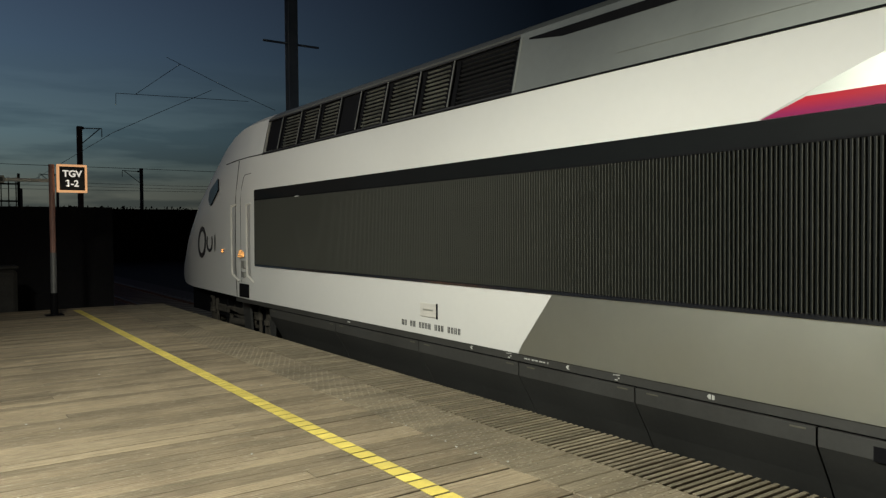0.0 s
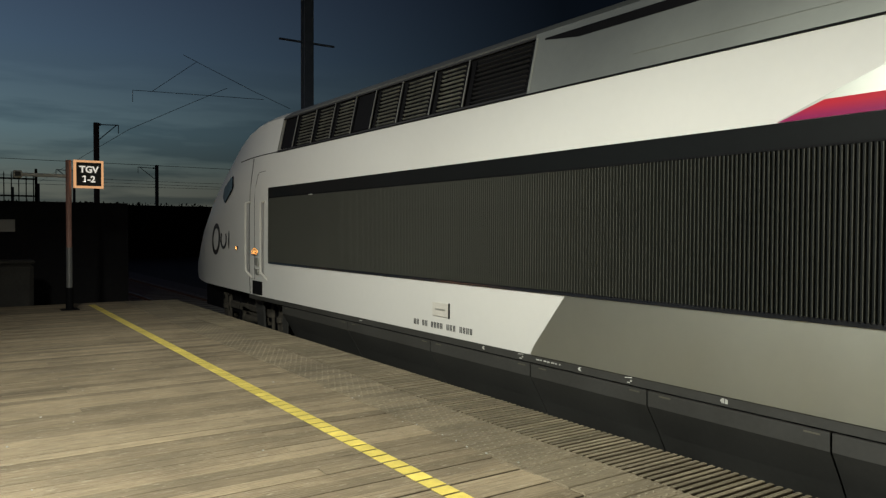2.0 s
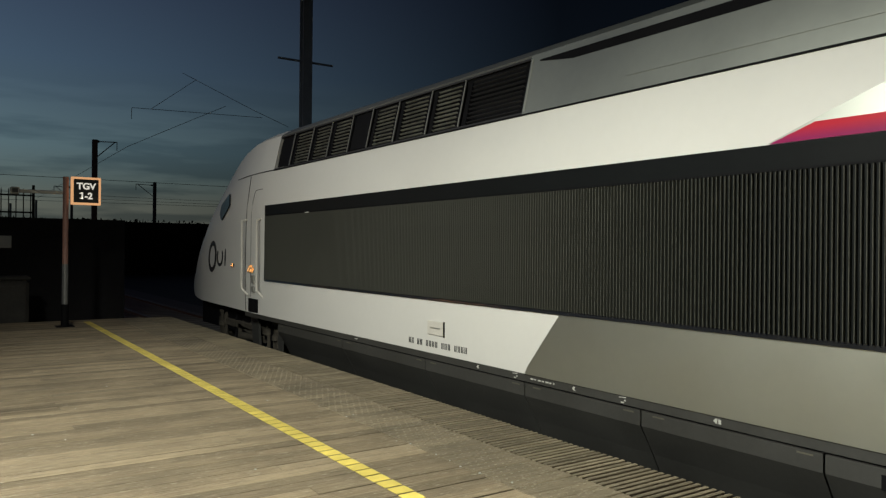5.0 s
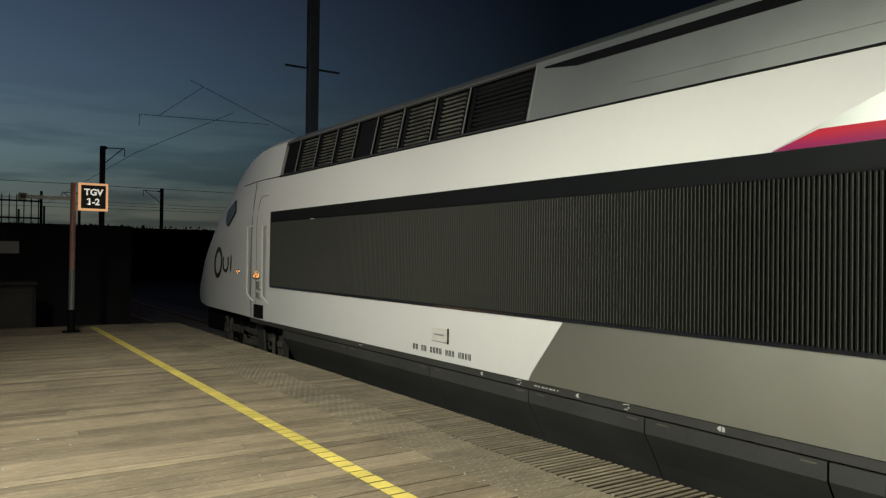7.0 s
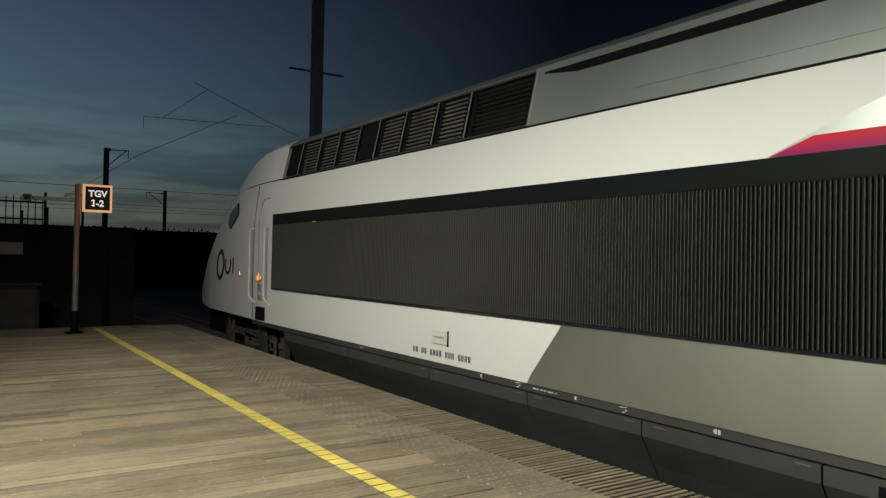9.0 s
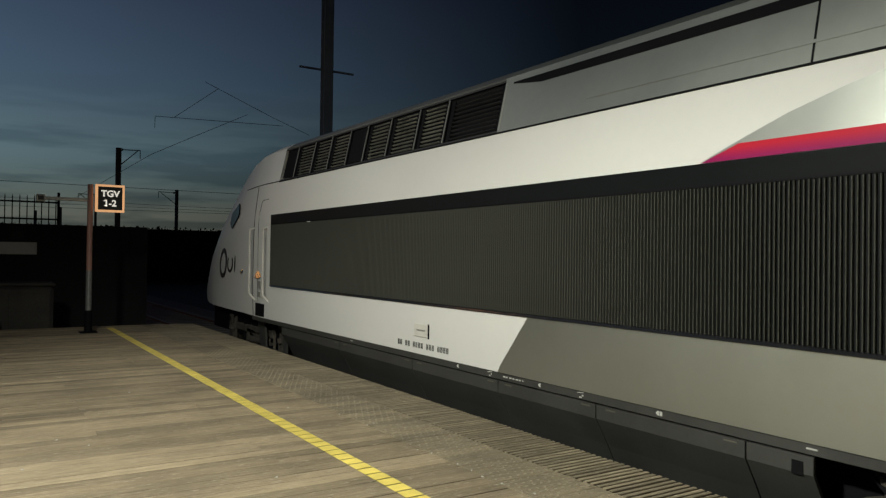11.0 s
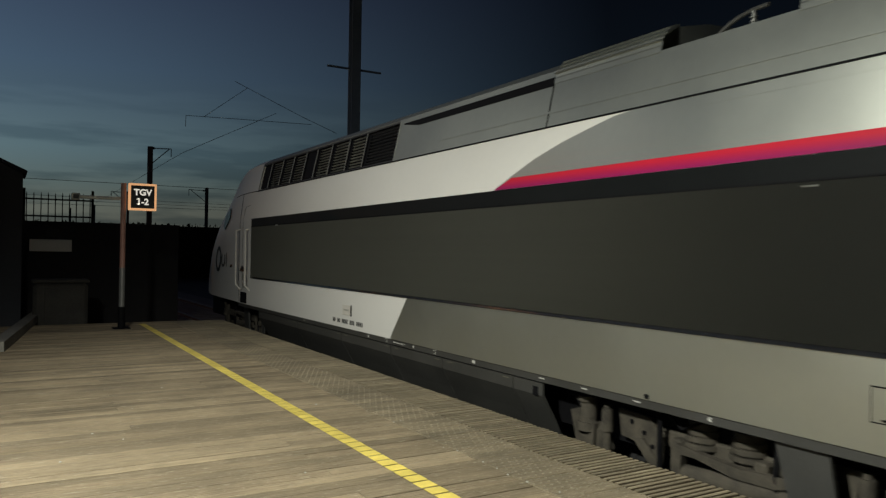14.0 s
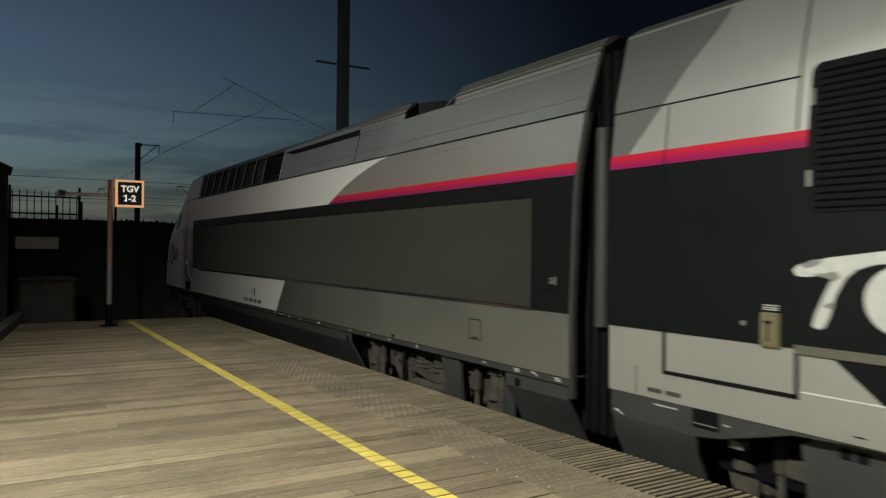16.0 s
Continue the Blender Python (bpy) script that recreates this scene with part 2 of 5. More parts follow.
def deck_wood(name, colour, per_board=0.30):
    """Weathered timber with its grain along x: fine and broad streaks, stains over many boards, pale scuffs."""
    m = bpy.data.materials.new(name)
    m.use_nodes = True
    n, l = m.node_tree.nodes, m.node_tree.links
    b = n["Principled BSDF"]
    co, info, geo = n.new("ShaderNodeTexCoord"), n.new("ShaderNodeObjectInfo"), n.new("ShaderNodeNewGeometry")
    off = n.new("ShaderNodeVectorMath")
    off.operation = "SCALE"
    off.inputs[0].default_value = (37.0, 91.0, 53.0)
    l.new(info.outputs["Random"], off.inputs["Scale"])

    def noise_of(source, scale, detail, shift):
        mp, t = n.new("ShaderNodeMapping"), n.new("ShaderNodeTexNoise")
        l.new(source, mp.inputs[0])
        mp.inputs["Scale"].default_value = scale
        if shift:
            l.new(off.outputs[0], mp.inputs["Location"])
        l.new(mp.outputs[0], t.inputs[0])
        t.inputs["Scale"].default_value, t.inputs["Detail"].default_value, t.inputs["Roughness"].default_value = 1.0, detail, 0.65
        return t.outputs[0]

    def spread(source, lo, hi, a, z):
        r = n.new("ShaderNodeMapRange")
        r.inputs[1].default_value, r.inputs[2].default_value, r.inputs[3].default_value, r.inputs[4].default_value = lo, hi, a, z
        l.new(source, r.inputs[0])
        return r.outputs[0]

    def times(p, q):
        x = n.new("ShaderNodeMath")
        x.operation = "MULTIPLY"
        l.new(p, x.inputs[0])
        l.new(q, x.inputs[1])
        return x.outputs[0]

    grain = noise_of(co.outputs["Object"], (7.0, 120.0, 120.0), 6, True)
    broad = noise_of(co.outputs["Object"], (2.2, 60.0, 60.0), 4, True)
    stain = noise_of(geo.outputs["Position"], (1.3, 1.5, 1.0), 6, False)
    value = times(spread(grain, 0.32, 0.68, 0.70, 1.20), spread(broad, 0.3, 0.7, 0.90, 1.08))
    value = times(value, spread(stain, 0.32, 0.68, 0.72, 1.20))
    value = times(value, spread(info.outputs["Random"], 0.0, 1.0, 1 - per_board, 1 + per_board * 0.7))
    scuff = spread(noise_of(co.outputs["Object"], (11.0, 55.0, 55.0), 7, True), 0.575, 0.68, 0.0, 0.62)
    streak = spread(noise_of(co.outputs["Object"], (1.6, 90.0, 90.0), 5, True), 0.62, 0.72, 1.0, 1.14)
    value = times(value, streak)
    value = times(value, spread(noise_of(co.outputs["Object"], (2.0, 80.0, 80.0), 4, True), 0.28, 0.42, 0.82, 1.0))
    tint, mix = n.new("ShaderNodeVectorMath"), n.new("ShaderNodeMix")
    tint.operation = "SCALE"
    tint.inputs[0].default_value = colour
    l.new(value, tint.inputs["Scale"])
    mix.data_type = "RGBA"
    l.new(scuff, mix.inputs["Factor"])
    l.new(tint.outputs[0], mix.inputs["A"])
    mix.inputs["B"].default_value = (0.46, 0.41, 0.31, 1)
    l.new(mix.outputs["Result"], b.inputs["Base Color"])
    l.new(spread(broad, 0.3, 0.7, 0.82, 0.58), b.inputs["Roughness"])
    bp = n.new("ShaderNodeBump")
    bp.inputs["Strength"].default_value, bp.inputs["Distance"].default_value = 0.8, 0.003
    l.new(grain, bp.inputs["Height"])
    l.new(bp.outputs[0], b.inputs["Normal"])
    return m


WOOD = deck_wood("weathered_deck_wood", (0.274, 0.217, 0.137))
EDGEWOOD = deck_wood("grooved_edge_wood", (0.222, 0.184, 0.119), 0.26)
DARKWOOD = material("dark_plank_wood", (0.135, 0.105, 0.068), 0.95, vary=0.5, scale=6)
STUDS = deck_wood("studded_strip_wood", (0.232, 0.190, 0.123), 0.24)

STUDTOP = material("worn_stud_caps", (0.31, 0.27, 0.19), 0.6, vary=0.4, scale=6, per_object=0.3)


def stripe_paint():
    """Crimson that runs into magenta towards the stripe's lower edge."""
    m = RED.copy()
    m.name = "crimson_to_magenta_paint"
    n, l = m.node_tree.nodes, m.node_tree.links
    co, sep, mr, mix = n.new("ShaderNodeTexCoord"), n.new("ShaderNodeSeparateXYZ"), n.new("ShaderNodeMapRange"), n.new("ShaderNodeMix")
    l.new(co.outputs["Object"], sep.inputs[0])
    l.new(sep.outputs["Z"], mr.inputs[0])
    mr.inputs[1].default_value, mr.inputs[2].default_value = 2.335, 2.405
    mix.data_type = "RGBA"
    l.new(mr.outputs[0], mix.inputs["Factor"])
    mix.inputs["A"].default_value, mix.inputs["B"].default_value = (0.225, 0.009, 0.075, 1), (0.42, 0.013, 0.030, 1)
    l.new(mix.outputs["Result"], n["Principled BSDF"].inputs["Base Color"])
    return m


STRIPE = stripe_paint()


# ---- mesh helpers ----
def link_mesh(name, bm, mats, parent=None, label="", smooth=False):
    me = bpy.data.meshes.new(name)
    bm.normal_update()
    bm.to_mesh(me)
    bm.free()
    for m in mats if isinstance(mats, (list, tuple)) else [mats]:
        me.materials.append(m)
    if smooth:
        me.polygons.foreach_set("use_smooth", [True] * len(me.polygons))
        me.set_sharp_from_angle(angle=radians(32))
    ob = new(name, me)
    ob.parent = parent
    if label:
        ob["label"] = label
    return ob


def part(name, bm, mats, parent, label="", smooth=False):
    return link_mesh(name, bm, mats, parent, label, smooth)


def box(bm, x0, x1, y0, y1, z0, z1, bevel=0.0):
    made = bmesh.ops.create_cube(bm, size=1.0)["verts"]
    bmesh.ops.scale(bm, vec=(x1 - x0, y1 - y0, z1 - z0), verts=made)
    bmesh.ops.translate(bm, vec=((x0 + x1) / 2, (y0 + y1) / 2, (z0 + z1) / 2), verts=made)
    if bevel:
        edges = list({e for v in made for e in v.link_edges})
        bmesh.ops.bevel(bm, geom=edges, offset=bevel, segments=1, affect="EDGES")
    return bm


def boxed(*a, **k):
    return box(bmesh.new(), *a, **k)


def rod(bm, a, b, r, sides=8, r2=None):
    a, b = Vector(a), Vector(b)
    m = Matrix.Translation((a + b) / 2) @ (b - a).to_track_quat("Z", "Y").to_matrix().to_4x4()
    bmesh.ops.create_cone(bm, cap_ends=True, segments=sides, radius1=r, radius2=r if r2 is None else r2, depth=(b - a).length, matrix=m)
    return bm


def polyrod(bm, pts, r, sides=8):
    for a, b in zip(pts, pts[1:]):
        rod(bm, a, b, r, sides)
    for p in pts[1:-1]:
        bmesh.ops.create_icosphere(bm, subdivisions=1, radius=r * 1.02, matrix=Matrix.Translation(p))
    return bm


def slab(outline, x0, x1):
    """A plate whose outline is given in (y, z), from x0 to x1."""
    bm = bmesh.new()
    a = [bm.verts.new((x0, y, z)) for y, z in outline]
    b = [bm.verts.new((x1, y, z)) for y, z in outline]
    bm.faces.new(a)
    bm.faces.new(b[::-1])
    for i in range(len(a)):
        j = (i + 1) % len(a)
        bm.faces.new((a[j], a[i], b[i], b[j]))
    bmesh.ops.recalc_face_normals(bm, faces=bm.faces)
    return bm


def thicken(bm, t):
    bm.normal_update()
    bmesh.ops.solidify(bm, geom=bm.faces[:], thickness=t)
    bmesh.ops.recalc_face_normals(bm, faces=bm.faces)
    return bm


def thing(name, label, category, group="", kind="", at=(0, 0, 0)):
    ob = new(name)
    ob.empty_display_size = 0.2
    ob.location = at
    return tagged(ob, label, category, group, kind)


# ---- ground, platform, track ----
EDGE = 4.33          # the platform's edge
AXIS = 6.0           # the track's middle
RAIL_Z = -0.55


def ground():
    bm = bmesh.new()
    bmesh.ops.create_grid(bm, x_segments=2, y_segments=2, size=2500, matrix=Matrix.Translation((0, 0, -0.80)))
    tagged(link_mesh("ground", bm, EARTH), "dark earth and rough grass beyond the tracks", "ground", kind="structure")
    bm = bmesh.new()
    xs = [(-2.6, -0.795), (-2.1, -0.66), (2.1, -0.66), (2.6, -0.795)]
    rows = [[bm.verts.new((AXIS + dx, y, z)) for dx, z in xs] for y in (-60, 120)]
    for i in range(3):
        bm.faces.new((rows[0][i], rows[0][i + 1], rows[1][i + 1], rows[1][i]))
    tagged(link_mesh("ballast_bed", bm, BALLAST), "grey brown ballast bed under the track", "track bed", kind="structure")
    for side in (-1, 1):
        x = AXIS + side * 0.7525
        rail = thing("rail", "steel running rail with rusty web and polished head", "rail", "rails")
        bm = boxed(x - 0.07, x + 0.07, -60, 120, -0.70, -0.68)
        box(bm, x - 0.012, x + 0.012, -60, 120, -0.68, -0.59)
        part("web", bm, RUST, rail)
        part("rail_head", boxed(x - 0.035, x + 0.035, -60, 120, -0.59, RAIL_Z, bevel=0.008), RAILTOP, rail)
    sleeper = boxed(-1.2, 1.2, -0.13, 0.13, -0.72, -0.645, bevel=0.02)
    me = link_mesh("sleeper", sleeper, CONCRETE)
    tagged(me, "grey concrete sleeper under the rails", "sleeper", "sleepers")
    me.location = (AXIS, 16.0, 0)
    for i in range(1, 45):
        copy_thing(me, pose(AXIS, 16.0 + 0.6 * i, 0))


ground()


def platform():
    bm = boxed(-9.0, EDGE - 0.01, -30.0, 17.42, -0.8, -0.15)
    base = tagged(link_mesh("platform", bm, CONCRETE), "timber-decked platform on a concrete base", "platform", kind="structure")
    for x in (3.70, 3.22, 2.05, 0.98, -0.62, -2.4):
        part("bearer", boxed(x - 0.05, x + 0.05, 1.6, 17.40, -0.15, -0.031), BLACK, base, "dark timber bearer")
    part("end_fascia", boxed(-2.45, EDGE - 0.01, 17.402, 17.43, -0.6, -0.012), CONCRETE, base)
    return base


PLATFORM = platform()

# ---- the train ----
SIDE = 4.6           # the train's near side
PROFILE = [(0.0, 0.42), (0.0, 0.50), (0.0, 2.32), (0.06, 2.90), (0.18, 3.44), (0.19, 3.50), (0.36, 3.61), (0.75, 3.70), (1.40, 3.74)]


def wall_x(z):
    """How far in the train's side lies at a height."""
    for (a, z0), (b, z1) in zip(PROFILE, PROFILE[1:]):
        if z <= z1:
            return SIDE + a + (b - a) * max(0.0, (z - z0) / (z1 - z0))
    return SIDE + 1.4


def curve(keys, y):
    return float(np.interp(y, [k[0] for k in keys], [k[1] for k in keys]))


NOSE_W = [(12.6, 1.4), (14.0, 1.335), (15.5, 1.279), (16.5, 1.225), (17.3, 1.09), (18.2, 0.904), (18.8, 0.753), (19.05, 0.57), (19.12, 0.05)]
NOSE_T = [(12.0, 3.74), (13.0, 3.74), (14.2, 3.636), (15.2, 3.40), (15.8, 3.13), (16.3, 2.88), (17.1, 2.52), (17.9, 2.038), (18.5, 1.50), (18.9, 1.275), (19.12, 1.04)]
NOSE_B = [(17.4, 0.42), (18.0, 0.43), (18.6, 0.54), (18.95, 0.60), (19.12, 0.86)]
NOSE_S = [(13.0, 0.0), (13.4, 0.01), (14.5, 0.137), (15.5, 0.235), (16.3, 0.252), (17.0, 0.286), (18.0, 0.33), (19.12, 0.52)]


def section(y, points):
    w, top = curve(NOSE_W, y) / 1.4, curve(NOSE_T, y)
    low = curve(NOSE_B, y)
    k = (top - low) / (3.74 - 0.42)
    slim = curve(NOSE_S, y)
    out = []
    for a, z in points:
        rel = (z - 0.42) / 3.32
        out.append((AXIS - (1.4 - a) * w * (1 - slim * rel**2.86), y, low + (z - 0.42) * k))
    return out


def loft(points, stations, cap0=True, cap1=True):
    """A body over the stations, from the half section and its mirror image."""
    bm = bmesh.new()
    rings = []
    for y in stations:
        near = section(y, points)
        far = [(2 * AXIS - x, yy, z) for x, yy, z in near[::-1] if AXIS - x > 1e-4]
        rings.append([bm.verts.new(p) for p in near + far])
    for a, b in zip(rings, rings[1:]):
        for i in range(len(a) - 1):
            bm.faces.new((a[i], b[i], b[i + 1], a[i + 1]))
        bm.faces.new((a[-1], b[-1], b[0], a[0]))
    if cap0:
        bm.faces.new(rings[0])
    if cap1:
        bm.faces.new(rings[-1][::-1])
    bmesh.ops.recalc_face_normals(bm, faces=bm.faces)
    return bm


def fine_profile(lo, hi, step=0.12):
    """The half section between two heights, with closely spaced points, so that the nose bends smoothly."""
    zs = [lo] + [z for _, z in PROFILE if lo < z < hi] + [hi]
    out = []
    for a, b in zip(zs, zs[1:]):
        n = max(1, int((b - a) / step))
        out += [(wall_x(a + (b - a) * i / n) - SIDE, a + (b - a) * i / n) for i in range(n)]
    return out + [(wall_x(hi) - SIDE, hi)]


def skin(outline, proud, deep=0.004):
    """A thin sheet on the train's near side: its outline in (y, z)."""
    bm = bmesh.new()
    a = [bm.verts.new((wall_x(z) - proud, y, z)) for y, z in outline]
    b = [bm.verts.new((wall_x(z) - proud + deep, y, z)) for y, z in outline]
    bm.faces.new(a)
    bm.faces.new(b[::-1])
    for i in range(len(a)):
        j = (i + 1) % len(a)
        bm.faces.new((a[j], a[i], b[i], b[j]))
    bmesh.ops.recalc_face_normals(bm, faces=bm.faces)
    return bm


def skin_strip(y0, y1, zs, proud, deep=0.004):
    bm = bmesh.new()
    for z0, z1 in zip(zs, zs[1:]):
        q = [bm.verts.new((wall_x(z) - p, y, z)) for p in (proud, proud - deep) for y, z in ((y0, z0), (y1, z0), (y1, z1), (y0, z1))]
        for f in ((0, 1, 2, 3), (7, 6, 5, 4), (0, 4, 5, 1), (1, 5, 6, 2), (2, 6, 7, 3), (3, 7, 4, 0)):
            bm.faces.new([q[i] for i in f])
    bmesh.ops.recalc_face_normals(bm, faces=bm.faces)
    return bm


def skin_grid(zs, rear, front, proud, deep=0.004):
    """A thin sheet on the curved side, between two edges whose y is given for each height."""
    bm = bmesh.new()
    rows = [[bm.verts.new((wall_x(z) - p, y, z)) for p, y in ((proud, rear(z)), (proud, front(z)), (proud - deep, front(z)), (proud - deep, rear(z)))] for z in zs]
    for a, b in zip(rows, rows[1:]):
        for i in range(4):
            bm.faces.new((a[i], a[(i + 1) % 4], b[(i + 1) % 4], b[i]))
    bm.faces.new(rows[0])
    bm.faces.new(rows[-1])
    bmesh.ops.recalc_face_normals(bm, faces=bm.faces)
    return bm


def power_car():
    car = thing("power_car", "white and grey high-speed train power car with charcoal side band", "train")
    body_zs = fine_profile(0.42, 2.90, 0.2)
    part("body", loft(body_zs + [(1.4, 2.90)], [-2.9, 5.5, 12.0, 12.6]), WHITE, car, "white painted steel body side", True)
    nose_y = [12.6, 13.2, 14.0, 14.8, 15.5, 16.0, 16.5, 16.9, 17.3, 17.7, 18.0, 18.3, 18.6, 18.8, 18.95, 19.05, 19.12]
    part("nose", loft(fine_profile(0.42, 3.74, 0.15), nose_y), WHITE, car, "rounded pale nose with the driver's cab", True)
    top = fine_profile(2.905, 3.74, 0.1)
    part("cab_roof", loft(top, [11.95, 12.6]), WHITE, car, smooth=True)
    # behind the cab the roof is set in, where the louvres stand before it
    inner = [(0.22, 2.905), (0.30, 3.44), (0.30, 3.475), (0.20, 3.477)] + [p for p in top if p[1] > 3.48]
    part("roof", loft(inner, [5.5, 11.95]), ROOFGREY, car, "grey ribbed roof above the louvres", True)
    low_roof = [p for p in top if p[1] < 3.36] + [(0.162, 3.375), (0.5, 3.38), (1.4, 3.38)]
    part("roof_fairing", loft(low_roof, [-0.65, 0.62]), FAIRING, car, "silver grey roof fairing panel", True)
    part("roof_fairing", loft(top, [-2.9, -0.65]), FAIRING, car, "silver grey roof fairing panel", True)
    part("roof_fairing", loft(top, [0.62, 5.5]), FAIRING, car, "silver grey roof fairing panels", True)
    part("fairing_crease", skin_strip(-2.88, 4.2, [3.045, 3.06, 3.07], 0.006, 0.01), FAIRING, car)
    part("side_crease", skin_strip(-2.88, 0.2, [2.805, 2.812], 0.005, 0.006), SILVER, car)
    # livery
    part("grey_side_panel", skin([(5.345, 0.4202), (5.30, 0.50), (4.87, 1.02), (-2.9, 1.02), (-2.9, 0.50), (-2.9, 0.4202)], 0.003), SILVER, car, "silver grey painted lower side")
    part("dark_band", skin([(12.22, 1.02), (12.20, 2.315), (-2.9, 2.315), (-2.9, 1.02)], 0.004), BAND, car, "charcoal painted side band")
    part("swoosh_panel", skin([(2.87, 2.322), (2.55, 2.456), (2.18, 2.60), (1.80, 2.712), (1.42, 2.799), (1.10, 2.867), (0.80, 2.897), (-2.9, 2.897), (-2.9, 2.322)], 0.003), SILVER, car, "silver grey painted upper side with a curved front")
    part("colour_stripe", skin([(2.55, 2.432), (-2.9, 2.432), (-2.9, 2.318), (2.86, 2.318)], 0.006), STRIPE, car, "crimson and magenta stripe")
    # the long grille: a sunk field between frames, with upright ribs
    part("grille_field", boxed(SIDE - 0.006, SIDE - 0.003, -2.42, 12.16, 1.055, 2.13), BAND, car)
    bm = bmesh.new()
    rim = [(-0.004, 1.053), (-0.0085, 1.041), (-0.012, 1.029), (-0.016, 1.017), (0.0, 1.014)]
    a, b = [[bm.verts.new((SIDE + dx, y, z)) for dx, z in rim] for y in (-2.42, 12.18)]
    for k in range(4):
        bm.faces.new((a[k], b[k], b[k + 1], a[k + 1]))
    bmesh.ops.recalc_face_normals(bm, faces=bm.faces)
    part("grille_sill", bm, SILL, car, "glossy black sloped grille sill", True)
    part("grille_rim", boxed(SIDE - 0.012, SIDE - 0.004, -2.42, 12.18, 2.135, 2.15), BLACK, car)
    part("roof_gutter", boxed(wall_x(2.9) - 0.012, wall_x(2.9) + 0.02, -2.9, 11.95, 2.893, 2.908), BLACK, car, "black gutter line")
    bm = bmesh.new()
    half = [(AXIS - (1.4 - a) * 0.972, z) for a, z in fine_profile(0.44, 3.66, 0.3)]
    outline = half + [(2 * AXIS - x, z) for x, z in half[::-1][1:]]
    a = [bm.verts.new((x, -2.906, z)) for x, z in outline]
    b = [bm.verts.new((x, -2.90, z)) for x, z in outline]
    bm.faces.new(a)
    for i in range(len(a)):
        j = (i + 1) % len(a)
        bm.faces.new((a[j], a[i], b[i], b[j]))
    bmesh.ops.recalc_face_normals(bm, faces=bm.faces)
    part("rear_end_wall", bm, BLACK, car, "black end wall of the power car")
    part("end_seal", skin_grid([0.24, 0.42, 0.7, 1.0, 1.4, 1.8, 2.13, 2.32, 2.5, 2.7, 2.89], lambda z: -2.962, lambda z: -2.902, 0.006, 0.05), SEALGREY, car, "weathered grey rubber end seal", False)
    louvres(car)
    skirts(car)
    cab_side(car)
    roof_gear(car)
    small_marks(car)
    # the rear end leans back towards the roof
    for ob in car.children:
        for v in ob.data.vertices:
            if v.co.y < -2.85:
                v.co.y -= float(np.interp(v.co.z, (0.2, 0.4, 1.0, 2.13, 2.85, 3.6), (0.06, 0.06, 0.045, 0.09, 0.17, 0.26)))
    return car


def louvres(car):
    """The row of roof side grilles behind the cab."""
    bars = [11.93, 11.32, 10.59, 9.93, 9.26, 8.69, 8.0, 7.25, 6.58, 5.47]
    part("louvre_frame_bar", skin_strip(5.5, 11.95, [2.91, 2.93], 0.004, 0.03), DARKSTEEL, car)
    part("louvre_frame_bar", skin_strip(5.5, 11.95, [3.455, 3.475], 0.004, 0.03), DARKSTEEL, car)
    for i, y in enumerate(bars):
        part("louvre_post", skin_strip(y - 0.005, y + 0.005, [2.935, 3.46], 0.008, 0.012), PALE, car)
    for i, (a, b) in enumerate(zip(bars, bars[1:])):
        w = round(a - b, 2)
        closed = i in (0, 4)
        bm = bmesh.new()
        if closed:
            q = [(wall_x(2.95) + 0.05, b + 0.03, 2.95), (wall_x(2.95) + 0.05, a - 0.03, 2.95), (wall_x(3.45) + 0.05, a - 0.03, 3.45), (wall_x(3.45) + 0.05, b + 0.03, 3.45)]
            bm.faces.new([bm.verts.new(p) for p in q])
            thicken(bm, 0.02)
            part("blind_panel", bm, BLACK, car, "closed dark panel")
            continue
        for k in range(10):
            z = 2.965 + 0.05 * k
            x = wall_x(z) + 0.012
            m = Matrix.Translation((x + 0.02, (a + b) / 2, z)) @ pose(0, 0, 0, 0, 30, 0) @ Matrix.Diagonal((0.024, w - 0.22, 0.005, 1))
            bmesh.ops.create_cube(bm, size=1.0, matrix=m)
        for e in (b + 0.055, a - 0.055):
            q = [(wall_x(2.94) + 0.05, e - 0.035, 2.94), (wall_x(2.94) + 0.05, e + 0.035, 2.94), (wall_x(3.46) + 0.05, e + 0.035, 3.46), (wall_x(3.46) + 0.05, e - 0.035, 3.46)]
            side = bmesh.new()
            side.faces.new([side.verts.new(p) for p in q])
            part("louvre_jamb", thicken(side, 0.02), BLACK, car)
        part("louvre_slats", bm, LOUVRE if i < 8 else DARKSTEEL, car, "dark horizontal louvre slats")
        part("louvre_backing", boxed(wall_x(3.0) + 0.13, wall_x(3.0) + 0.14, b, a, 2.93, 3.47), BLACK, car)


